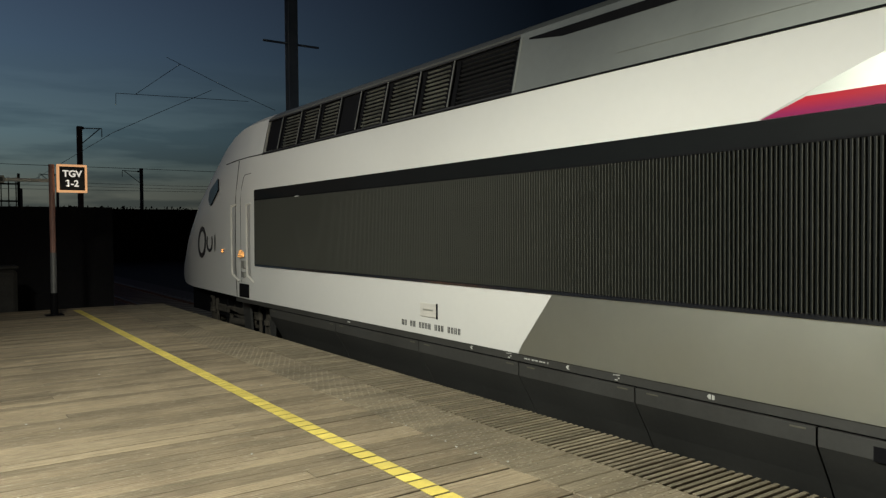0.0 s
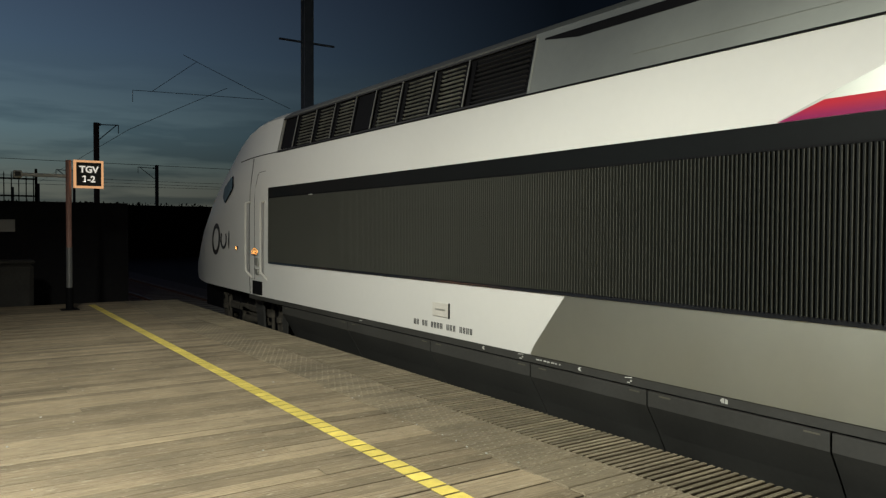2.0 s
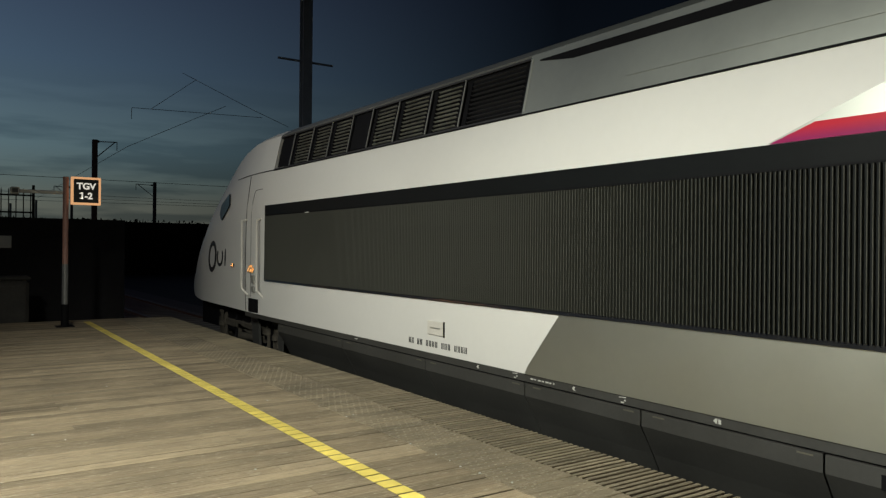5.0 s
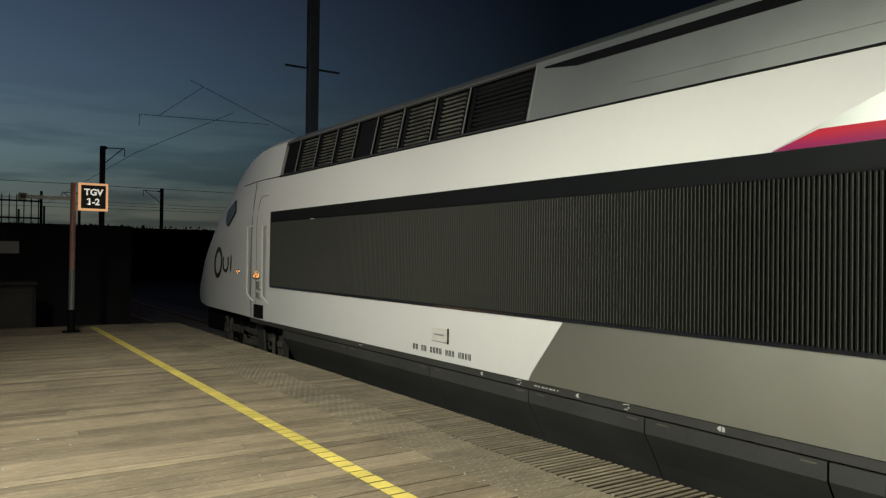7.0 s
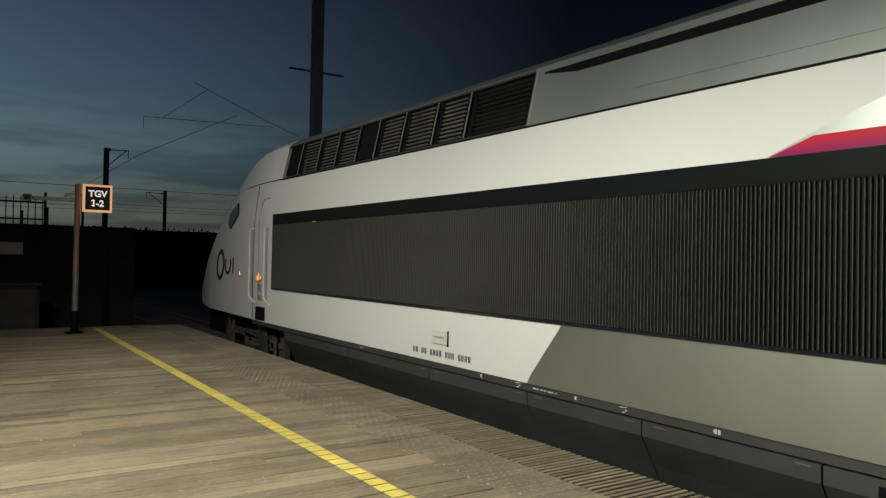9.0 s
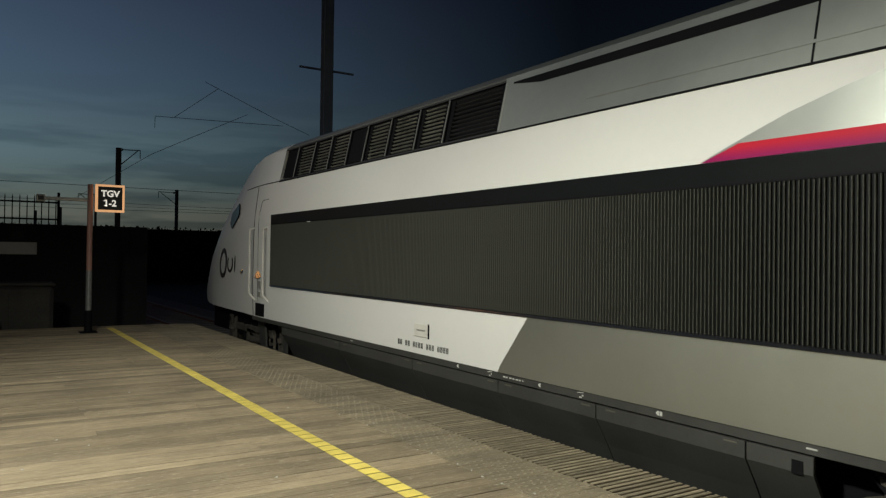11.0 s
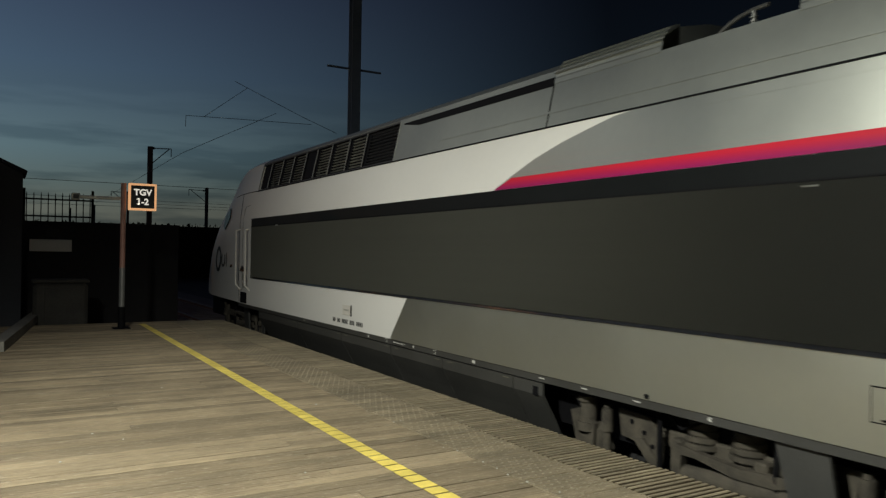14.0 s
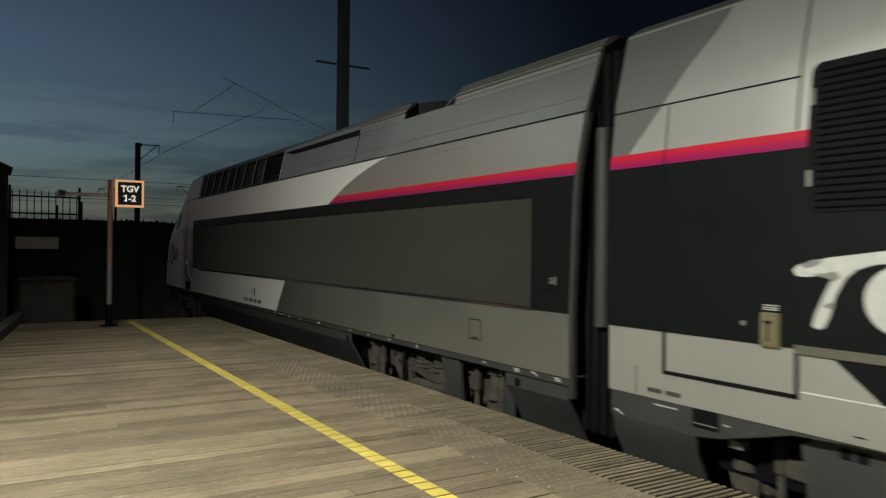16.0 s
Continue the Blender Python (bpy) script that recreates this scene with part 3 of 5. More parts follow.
def skirts(car):
    """The sill strip under the white side and the skirt panels, open at the bogies."""
    part("sill_strip", boxed(SIDE + 0.012, SIDE + 0.07, -2.9, 13.2, 0.345, 0.4195), SKIRT, car, "dark grey sill strip")
    prof = [(0.010, 0.330), (0.012, 0.208), (0.022, 0.192), (0.16, -0.04), (0.32, -0.34)]
    joints = [(1.98, 2.47), (2.48, 3.94), (3.95, 5.35), (5.36, 7.1), (7.11, 9.2), (9.21, 11.6), (-2.88, -1.95)]
    for y0, y1 in joints:
        bm = bmesh.new()
        a = [bm.verts.new((SIDE + dx, y0 + 0.002, z)) for dx, z in prof]
        b = [bm.verts.new((SIDE + dx, y1 - 0.002, z)) for dx, z in prof]
        for i in range(len(prof) - 1):
            bm.faces.new((a[i], b[i], b[i + 1], a[i + 1]))
        thicken(bm, 0.025)
        panel = part("skirt_panel", bm, SKIRT, car, "dark grey curved skirt panel")
        if y0 > 1.98:
            for e in (y0 + 0.12, y1 - 0.17):
                part("panel_catch", boxed(SIDE + 0.006, SIDE + 0.011, e - 0.055, e + 0.055, 0.300, 0.311), OLIVERAIL, panel, "small worn panel catch")
    part("underframe", boxed(SIDE + 0.35, 2 * AXIS - SIDE - 0.35, -2.8, 17.0, -0.1, 0.42), BLACK, car)


def bogie(car, y, name="bogie", inset=0.0):
    g = part(name, boxed(SIDE + 0.30, SIDE + 0.44, y - 1.15, y + 1.15, -0.02, 0.13, bevel=0.02), BOGIE, car, "dusty brown steel bogie")
    X = SIDE + 0.20 + inset
    for s in (-1, 1):
        part("axle_box", boxed(X + 0.04, X + 0.24, y + s * 1.5 - 0.2, y + s * 1.5 + 0.2, -0.26, 0.02, bevel=0.05), BOGIE, g)
        bm = rod(bmesh.new(), (X + 0.06, y + s * 1.52, 0.0), (X + 0.06, y + s * 1.52, 0.26), 0.085, 16)
        rod(bm, (X + 0.06, y + s * 1.52, 0.22), (X + 0.06, y + s * 1.52, 0.27), 0.11, 16)
        rod(bm, (X + 0.06, y + s * 1.52, -0.06), (X + 0.06, y + s * 1.52, 0.02), 0.12, 16)
        part("spring_can", bm, BOGIE, g, "dusty spring canister", True)
        bm = slab([(y + s * 1.72, 0.10), (y + s * 1.60, 0.14), (y + s * 1.38, 0.02), (y + s * 1.40, -0.24), (y + s * 1.62, -0.22)], X + 0.0, X + 0.05)
        part("axle_guide", bm, BOGIE, g)
        bm = rod(bmesh.new(), (X, y + s * 1.20, -0.30), (X, y + s * 1.20, 0.02), 0.035, 10)
        rod(bm, (X, y + s * 1.20, 0.0), (X, y + s * 1.20, 0.20), 0.055, 12)
        rod(bm, (X, y + s * 1.20, 0.20), (X, y + s * 1.20, 0.24), 0.035, 10)
        part("damper", bm, BOGIE, g, "dusty upright damper", True)
        bm = slab([(y + s * 1.12, 0.22), (y + s * 0.72, 0.20), (y + s * 0.60, 0.06), (y + s * 0.62, -0.22), (y + s * 0.78, -0.05), (y + s * 1.08, -0.02)], X + 0.06, X + 0.10)
        part("frame_plate", bm, BOGIE, g)
        for dy, dz in ((0.95, 0.13), (0.80, 0.06), (0.70, -0.04)):
            bm = rod(bmesh.new(), (X + 0.05, y + s * dy, dz), (X + 0.07, y + s * dy, dz), 0.022, 8)
            part("bolt", bm, BLACK, g)
        bm = polyrod(bmesh.new(), [(X, y + s * 0.56, 0.28), (X - 0.02, y + s * 0.55, 0.05), (X, y + s * 0.56, -0.30)], 0.025)
        part("hose", bm, BLACK, g, "black hose", True)
        bm = bmesh.new()
        for k in range(4):
            rod(bm, (X + 0.16, y + s * 0.22, 0.06 + 0.055 * k), (X + 0.16, y + s * 0.22, 0.10 + 0.055 * k), 0.17 - 0.012 * k, 18)
        rod(bm, (X + 0.16, y + s * 0.22, 0.02), (X + 0.16, y + s * 0.22, 0.27), 0.13, 18)
        part("air_spring", bm, BOGIE, g, "dusty ribbed spring", True)
        part("bracket", boxed(X, X + 0.12, y + s * 0.40 - 0.06, y + s * 0.40 + 0.06, -0.18, 0.10, bevel=0.015), BOGIE, g)
    part("yoke", slab([(y + 0.36, 0.08), (y + 0.10, 0.05), (y - 0.25, 0.02), (y - 0.62, 0.05), (y - 0.70, 0.0), (y - 0.55, -0.05), (y - 0.2, -0.06), (y + 0.15, 0.0), (y + 0.30, 0.0), (y + 0.32, -0.22), (y + 0.40, -0.22)], X - 0.04, X + 0.03), BOGIE, g)
    bm = rod(bmesh.new(), (X + 0.02, y + 0.30, -0.16), (X + 0.02, y - 0.95, -0.10), 0.075, 14)
    part("yaw_damper", bm, BOGIE, g, "dusty yaw damper", True)
    part("mud_plate", slab([(y - 0.62, 0.33), (y - 1.02, 0.33), (y - 1.12, -0.3), (y - 0.80, -0.3)], SIDE + 0.06 + inset, SIDE + 0.10 + inset), SKIRT, g, "dark grey plate across the bogie")
    part("sand_box", slab([(y - 1.14, 0.10), (y - 1.36, 0.14), (y - 1.36, -0.22), (y - 1.26, -0.12), (y - 1.16, -0.20)], X + 0.10, X + 0.22), BOGIE, g, "dusty sand box")
    bm = rod(bmesh.new(), (X - 0.02, y - 1.72, -0.34), (X - 0.02, y - 1.72, 0.30), 0.022, 8)
    for dz in (0.24, 0.10, -0.04, -0.18):
        rod(bm, (X - 0.02, y - 1.72, dz), (X - 0.02, y - 1.72, dz + 0.06), 0.045, 10)
        rod(bm, (X - 0.06, y - 1.70, dz + 0.03), (X + 0.06, y - 1.74, dz + 0.03), 0.018, 8)
    part("valve_column", bm, BOGIE, g, "dusty valve column", True)
    for a, b in (((1.68, 0.26), (1.42, 0.28)), ((-1.30, 0.28), (-1.66, 0.25)), ((0.50, 0.30), (0.14, 0.29))):
        bm = polyrod(bmesh.new(), [(X + 0.02, y + a[0], a[1]), (X - 0.01, y + (a[0] + b[0]) / 2, a[1] - 0.10), (X + 0.02, y + b[0], b[1])], 0.014, 6)
        part("cable", bm, BLACK, g, "black cable loop", True)
    part("strut", slab([(y + 0.92, 0.0), (y + 0.80, 0.02), (y + 0.44, -0.32), (y + 0.56, -0.34)], X + 0.03, X + 0.07), BOGIE, g)
    part("guard_plate", slab([(y - 1.98, 0.33), (y - 1.90, 0.33), (y - 1.76, -0.02), (y - 1.84, -0.30), (y - 1.98, -0.34)], SIDE + 0.14 + inset, SIDE + 0.17 + inset), SKIRT, g, "dark grey guard plate")
    wheels = []
    for s in (-1, 1):
        bm = bmesh.new()
        m = pose(0, 0, 0, 0, 90, 0)
        bmesh.ops.create_cone(bm, cap_ends=True, segments=40, radius1=0.46, radius2=0.455, depth=0.10, matrix=m)
        bmesh.ops.create_cone(bm, cap_ends=True, segments=40, radius1=0.36, radius2=0.36, depth=0.12, matrix=m)
        bmesh.ops.create_cone(bm, cap_ends=True, segments=20, radius1=0.12, radius2=0.12, depth=0.2, matrix=m)
        for k in range(6):
            a = math.tau * k / 6
            bmesh.ops.create_cone(bm, cap_ends=True, segments=8, radius1=0.02, radius2=0.02, depth=0.15, matrix=Matrix.Translation((0, 0.22 * math.cos(a), 0.22 * math.sin(a))) @ m)
        w = part("wheel", bm, DARKSTEEL, g, "dark steel wheel", True)
        w.location = (AXIS - 0.76, y + s * 1.5, RAIL_Z + 0.46)
        wheels.append(w)
        bm = rod(bmesh.new(), (AXIS - 0.7, y + s * 1.5, -0.09), (AXIS + 0.7, y + s * 1.5, -0.09), 0.08, 12)
        part("axle", bm, DARKSTEEL, g)
    return wheels


def nose_point(y, z, proud):
    """A point on the near side, standing a little proud of the skin."""
    if y < 12.6:
        return Vector((wall_x(z) - proud, y, z))
    sec = section(y, fine_profile(0.42, 3.74, 0.1))
    return Vector((float(np.interp(z, [q[2] for q in sec], [q[0] for q in sec])) - proud, y, z))


def cab_side(car):
    """The driver's door with its grab rails and step, and the cab's side window."""
    bm = polyrod(bmesh.new(), [nose_point(y, z, 0.0) for y, z in ((13.19, 0.43), (13.24, 0.75), (13.26, 1.1), (13.25, 1.6), (13.22, 2.0), (13.19, 2.23), (13.17, 2.45), (13.15, 2.70), (13.13, 2.89))], 0.008)
    polyrod(bm, [nose_point(y, z, 0.0) for y, z in ((12.93, 0.70), (12.93, 1.4), (12.92, 2.16), (12.86, 2.4), (12.79, 2.56), (12.73, 2.605), (12.62, 2.61), (12.40, 2.615))], 0.005)
    part("door_seam", bm, BLACK, car, "thin seams of the cab door")
    for y in (13.17, 12.40):
        bm = polyrod(bmesh.new(), [(SIDE + 0.03, y, 2.10), (SIDE - 0.07, y, 2.07), (SIDE - 0.07, y, 0.95), (SIDE - 0.07, y - 0.02, 0.84), (SIDE + 0.01, y - 0.12, 0.72)], 0.020)
        part("grab_rail", bm, POSTWHITE, car, "pale upright grab rail", True)
    bm = boxed(SIDE - 0.01, SIDE + 0.02, 12.50, 12.98, 0.44, 0.68, bevel=0.006)
    part("step_recess", bm, BLACK, car, "dark step recess under the cab door")
    bm = boxed(SIDE - 0.03, SIDE + 0.0, 12.66, 12.80, 0.96, 1.10, bevel=0.006)
    box(bm, SIDE - 0.03, SIDE, 12.66, 12.80, 0.80, 0.90, bevel=0.006)
    part("door_latch", bm, PALE, car, "pale door latch plates")
    # two plates added beside the door and on it, leaning back to mirror a street lamp
    for name, y, z, w, h, label in (("handle_plate", 12.86, 1.21, 0.26, 0.13, "added tilted plate that mirrors a street lamp on the door"), ("catch_plate", 14.05, 1.245, 0.12, 0.07, "small added tilted plate that mirrors a street lamp")):
        at = nose_point(y, z, 0.014)
        bm = boxed(-0.004, 0.004, -w / 2, w / 2, -h / 2, h / 2, bevel=0.003)
        bmesh.ops.transform(bm, matrix=Matrix.Translation(at) @ pose(0, 0, 0, 0, 16.2, 4.4 + 1.3 * (y - 12.86)), verts=bm.verts)
        part(name, bm, CHROME, car, label)


def roof_gear(car):
    """The slot above the fairing, the ribbed raised roof edges and the pantograph recess."""
    bm = skin([(2.05, 3.338), (2.05, 3.432), (5.36, 3.434), (5.36, 3.418), (4.9, 3.35)], 0.005, 0.02)
    part("roof_slot", bm, BLACK, car, "black slot along the roof edge")
    for y0, y1 in ((0.62, 2.04), (-2.9, -0.66)):
        bm = bmesh.new()
        steps = [(0.156, 3.36), (0.163, 3.41), (0.172, 3.425), (0.172, 3.455), (0.155, 3.465), (0.20, 3.495), (0.185, 3.505), (0.235, 3.54), (0.22, 3.55), (0.27, 3.585), (0.255, 3.595), (0.34, 3.63), (0.38, 3.635)]
        a = [bm.verts.new((SIDE + dx, y0, z)) for dx, z in steps + [(0.38, 3.3)]]
        b = [bm.verts.new((SIDE + dx, y1, z)) for dx, z in steps + [(0.38, 3.3)]]
        for i in range(len(a)):
            j = (i + 1) % len(a)
            bm.faces.new((a[i], b[i], b[j], a[j]))
        bm.faces.new(a[::-1])
        bm.faces.new(b)
        bmesh.ops.recalc_face_normals(bm, faces=bm.faces)
        part("ribbed_roof_edge", bm, FAIRING, car, "ribbed grey raised roof edge")
    bm = skin_strip(2.036, 2.052, [2.912, 3.1, 3.3, 3.44], 0.004, 0.01)
    part("fairing_seam", bm, BLACK, car)
    bm = boxed(wall_x(3.4) + 0.25, wall_x(3.4) + 1.2, -0.64, 0.60, 3.38, 3.42)
    part("pantograph_well", bm, BLACK, car, "black pantograph well in the roof")
    bm = polyrod(bmesh.new(), [(5.35, 0.58 - 0.55 * (1 - math.cos(a)), 3.44 + 0.27 * math.sin(a)) for a in [0.1 + 0.25 * i for i in range(7)]], 0.02)
    part("pantograph_arm", bm, GREY, car, "folded grey pantograph arm", True)
    bm = rod(bmesh.new(), (5.33, 0.14, 3.5), (5.33, 0.14, 3.68), 0.018, 12)
    for k in range(4):
        rod(bm, (5.33, 0.14, 3.52 + 0.035 * k), (5.33, 0.14, 3.530 + 0.035 * k), 0.032, 12)
    part("insulator", bm, PALE, car, "pale ribbed insulator", True)


def dash(name, parent, y, z, w, h, mat, x=None):
    """A small painted bar in place of tiny writing; y is its front end."""
    x = SIDE - 0.004 if x is None else x
    return part(name, boxed(x - 0.002, x + 0.003, y - w, y, z, z + h), mat, parent)


MARK_SHAPES = {
    "bar": [[(0.0, -0.005), (-0.075, -0.005), (-0.075, 0.006), (0.0, 0.006)]],
    "arrow": [[(0.018, 0.0), (0.0, 0.017), (-0.026, 0.017), (-0.010, 0.0), (-0.026, -0.017), (0.0, -0.017)]],
    "twin": [[(0.03, 0.0), (0.012, 0.018), (-0.004, 0.018), (-0.004, -0.018), (0.012, -0.018)], [(-0.012, 0.018), (-0.034, 0.012), (-0.034, -0.018), (-0.012, -0.018)]],
    "lift": [[(0.034, 0.012), (-0.040, 0.020), (-0.040, 0.027), (0.034, 0.019)], [(-0.022, 0.003), (-0.038, 0.003), (-0.038, -0.010), (-0.022, -0.010)], [(0.012, -0.016), (-0.018, -0.016), (-0.018, -0.026), (0.012, -0.026)]],
    "text": [[(0.045, 0.004), (-0.035, 0.004), (-0.035, 0.016), (0.045, 0.016)], [(0.035, -0.016), (-0.045, -0.016), (-0.045, -0.004), (0.035, -0.004)]],
    "jack": [[(0.05, 0.010), (0.02, 0.026), (-0.050, -0.006), (-0.050, -0.016), (0.010, 0.010), (0.04, 0.002)]],
}


def sill_mark(car, sign, y, z, x):
    """A small white sign on the sill, cut from its outlines."""
    for outline in MARK_SHAPES[sign]:
        part("sill_mark", slab([(y + a, z + b) for a, b in outline], x - 0.002, x + 0.003), MARK, car)


def small_marks(car):
    plate = part("maker_plate", boxed(SIDE - 0.014, SIDE, 6.71, 7.03, 0.63, 0.785, bevel=0.004), POSTWHITE, car, "small pale maker's plate")
    part("plate_shadow_edge", boxed(SIDE - 0.016, SIDE, 6.695, 6.708, 0.62, 0.79), BLACK, plate)
    dash("plate_bar", plate, 6.97, 0.70, 0.2, 0.018, PALE, SIDE - 0.013)
    for i in range(19):
        if i not in (2, 5, 10, 14):
            for k in (0.0, 0.026):
                dash("number_bar", car, 7.44 - 0.0625 * i - k, 0.490, 0.011, 0.066, INK)
    dash("grille_mark", car, 10.45, 2.125, 0.14, 0.014, MARK, SIDE - 0.026)
    sx = SIDE + 0.010
    for y, sign in ((8.85, "bar"), (6.1, "arrow"), (5.50, "lift"), (4.70, "arrow"), (4.14, "lift"), (3.25, "twin"), (2.03, "bar"), (1.40, "bar"), (0.74, "bar"), (-0.05, "arrow"), (-1.52, "bar"), (-2.14, "text"), (-2.43, "jack"), (-2.78, "text")):
        sill_mark(car, sign, y, 0.383, sx)
    for i, w in enumerate((0.05, 0.03, 0.045, 0.035, 0.05, 0.03, 0.02)):
        dash("sill_mark", car, 5.27 - 0.052 * i, 0.376, w * 0.8, 0.013, MARK, sx)
    bm = bmesh.new()
    for y0, y1, z0, z1 in ((-1.50, -1.27, 0.832, 0.842), (-1.50, -1.27, 0.612, 0.620), (-1.275, -1.27, 0.615, 0.84), (-1.50, -1.495, 0.615, 0.84)):
        box(bm, SIDE - 0.006, SIDE + 0.002, y0, y1, z0, z1)
    hatch = part("hatch_seam", bm, BLACK, car)
    part("hatch_handle", boxed(SIDE - 0.012, SIDE, -1.43, -1.34, 0.628, 0.642, bevel=0.003), BLACK, hatch)
    part("sill_stud", boxed(SIDE - 0.02, SIDE, 0.55, 0.60, 0.43, 0.47, bevel=0.008), BLACK, car)
    part("skirt_slot", boxed(SIDE + 0.004, SIDE + 0.02, 1.99 + 0.06, 2.13, 0.20, 0.29), BLACK, car)
    part("skirt_slot", boxed(SIDE + 0.004, SIDE + 0.02, -2.20, -2.12, 0.22, 0.30), BLACK, car)
    part("side_lamp", boxed(SIDE - 0.02, SIDE, -0.93, -0.80, 2.095, 2.11, bevel=0.004), GREY, car)
    bm = boxed(SIDE - 0.008, SIDE, -2.80, -2.46, 1.228, 1.418, bevel=0.004)
    socket = part("socket_box", bm, BLACK, car, "small black socket box")
    part("socket_plate", boxed(SIDE - 0.012, SIDE - 0.007, -2.785, -2.475, 1.242, 1.404), BAND, socket)
    part("latch", boxed(SIDE - 0.018, SIDE - 0.011, -2.725, -2.675, 1.293, 1.352, bevel=0.004), GREY, socket, "pale latch")
    part("latch_slot", boxed(SIDE - 0.020, SIDE - 0.017, -2.708, -2.688, 1.31, 1.34), BLACK, socket)
    part("latch_pull", boxed(SIDE - 0.020, SIDE - 0.011, -2.775, -2.755, 1.285, 1.365, bevel=0.003), GREY, socket)
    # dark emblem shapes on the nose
    for y, z, w, h, gap in ((15.61, 1.395, 0.33, 0.33, False), (15.00, 1.40, 0.23, 0.20, True), (14.61, 1.39, 0.035, 0.175, False)):
        bm = bmesh.new()
        n = 28
        loops = [[bm.verts.new(nose_point(y + w * k * math.cos(math.tau * i / n), z + h * (k if w > 0.1 else 1) * math.sin(math.tau * i / n), 0.008)) for i in range(n)] for k in ((1.0, 0.70) if w > 0.1 else (1.0, 0.05))]
        for i in range(n):
            if not (gap and 3 <= i <= 10):
                bm.faces.new((loops[0][i], loops[0][(i + 1) % n], loops[1][(i + 1) % n], loops[1][i]))
        thicken(bm, 0.004)
        part("nose_emblem", bm, INK, car, "dark curved emblem")
    # the cab's side window
    bm = bmesh.new()
    vs = [bm.verts.new(nose_point(yy, zz, 0.012)) for yy, zz in ((14.66, 2.66), (14.50, 2.43), (14.56, 2.37), (14.95, 2.14), (15.02, 2.15), (15.22, 2.26), (15.28, 2.43), (15.22, 2.48))]
    bm.faces.new(vs)
    bmesh.ops.triangulate(bm, faces=bm.faces[:])
    thicken(bm, 0.02)
    bmesh.ops.recalc_face_normals(bm, faces=bm.faces)
    part("cab_side_window", bm, GLASS, car, "dark slanted cab side window")
    bm = polyrod(bmesh.new(), [nose_point(11.96 + 0.15 * i, 2.912, 0.0) for i in range(16)], 0.008)
    part("cab_roof_seam", bm, BLACK, car)


POWER_CAR = power_car()
WHEELS = bogie(POWER_CAR, 0.05) + bogie(POWER_CAR, 14.05, inset=0.14)


def coach():
    c = thing("coach", "grey and charcoal double-deck coach with a crimson stripe", "train coach")
    y0, y1 = -24.0, -3.43
    prof = fine_profile(0.42, 3.74, 0.1)

    def hull(stations):
        bm = bmesh.new()
        ring = []
        for y, k in stations:
            near = [(AXIS - (1.4 - a) * k, y, z) for a, z in prof]
            far = [(2 * AXIS - x, yy, z) for x, yy, z in near[::-1][1:]]
            ring.append([bm.verts.new(p) for p in near + far])
        for a, b in zip(ring, ring[1:]):
            for i in range(len(a)):
                j = (i + 1) % len(a)
                bm.faces.new((a[i], b[i], b[j], a[j]))
        bm.faces.new(ring[0])
        bm.faces.new(ring[-1][::-1])
        bmesh.ops.recalc_face_normals(bm, faces=bm.faces)
        return bm

    part("body", hull([(y0, 1.0), (y1 - 0.05, 1.0)]), PALE, c, "pale grey painted body", True)
    part("end_seal", hull([(y1 - 0.049, 1.0), (y1 - 0.015, 0.992), (y1, 0.975)]), BLACK, c, "black rounded end seal", True)
    part("dark_band", skin([(-3.475, 0.97), (-3.475, 2.319), (y0, 2.319), (y0, 0.97)], 0.004), BAND, c, "charcoal painted side band")
    part("colour_stripe", skin([(-3.475, 2.432), (y0, 2.432), (y0, 2.316), (-3.475, 2.316)], 0.006), STRIPE, c, "crimson and magenta stripe")
    slant = [(2.44, -3.68), (2.82, -4.02), (3.07, -4.21), (3.31, -4.44), (3.53, -4.61), (3.735, -4.76)]
    for za, zb in ((2.435, 2.799), (2.813, 3.735)):
        n = int((zb - za) / 0.05)
        part("grey_corner", skin_grid([za + (zb - za) * i / n for i in range(n + 1)], lambda z: curve(slant, z), lambda z: -3.475, 0.003), SLATE, c, "darker grey painted corner")
    part("panel_seam", skin_strip(-5.22, -3.48, [2.800, 2.812], 0.006, 0.01), BLACK, c)
    part("panel_seam", skin_strip(-4.083, -4.073, [2.44, 2.56, 2.68, 2.80], 0.0045, 0.008), SKIRT, c)
    part("panel_seam", skin_strip(-4.083, -4.073, [1.0, 2.32, 2.44], 0.008, 0.008), BLACK, c)
    part("panel_seam", skin_strip(-5.222, -5.205, [2.44, 2.6, 2.75, 2.9, 3.05, 3.2, 3.3, 3.43], 0.0045, 0.008), SKIRT, c)
    bm = bmesh.new()
    for a, b, z0, z1 in ((-5.25, -4.08, 0.635, 0.665), (-4.11, -4.08, 0.635, 0.97), (-5.25, -5.22, 0.635, 0.97)):
        box(bm, SIDE - 0.008, SIDE + 0.004, a, b, z0, z1)
    part("hatch_frame", bm, BLACK, c, "black frame of a side hatch")
    part("side_rail", boxed(SIDE - 0.02, SIDE, y0, -5.22, 0.935, 1.0, bevel=0.006), OLIVERAIL, c, "dirty olive side rail")
    # the highlight along the crease is painted as a thin white strip
    part("side_crease", skin_strip(y0, -5.27, [0.684, 0.692], 0.006, 0.01), WHITE, c)
    # side grille

    def corner(z, r=0.07, lo=1.88, hi=2.87):
        d = max(0.0, r - min(z - lo, hi - z))
        return r - math.sqrt(max(0.0, r * r - d * d))

    zs = [1.88, 1.885, 1.90, 1.92, 1.95] + [2.0 + 0.05 * i for i in range(17)] + [2.83, 2.85, 2.865, 2.87]
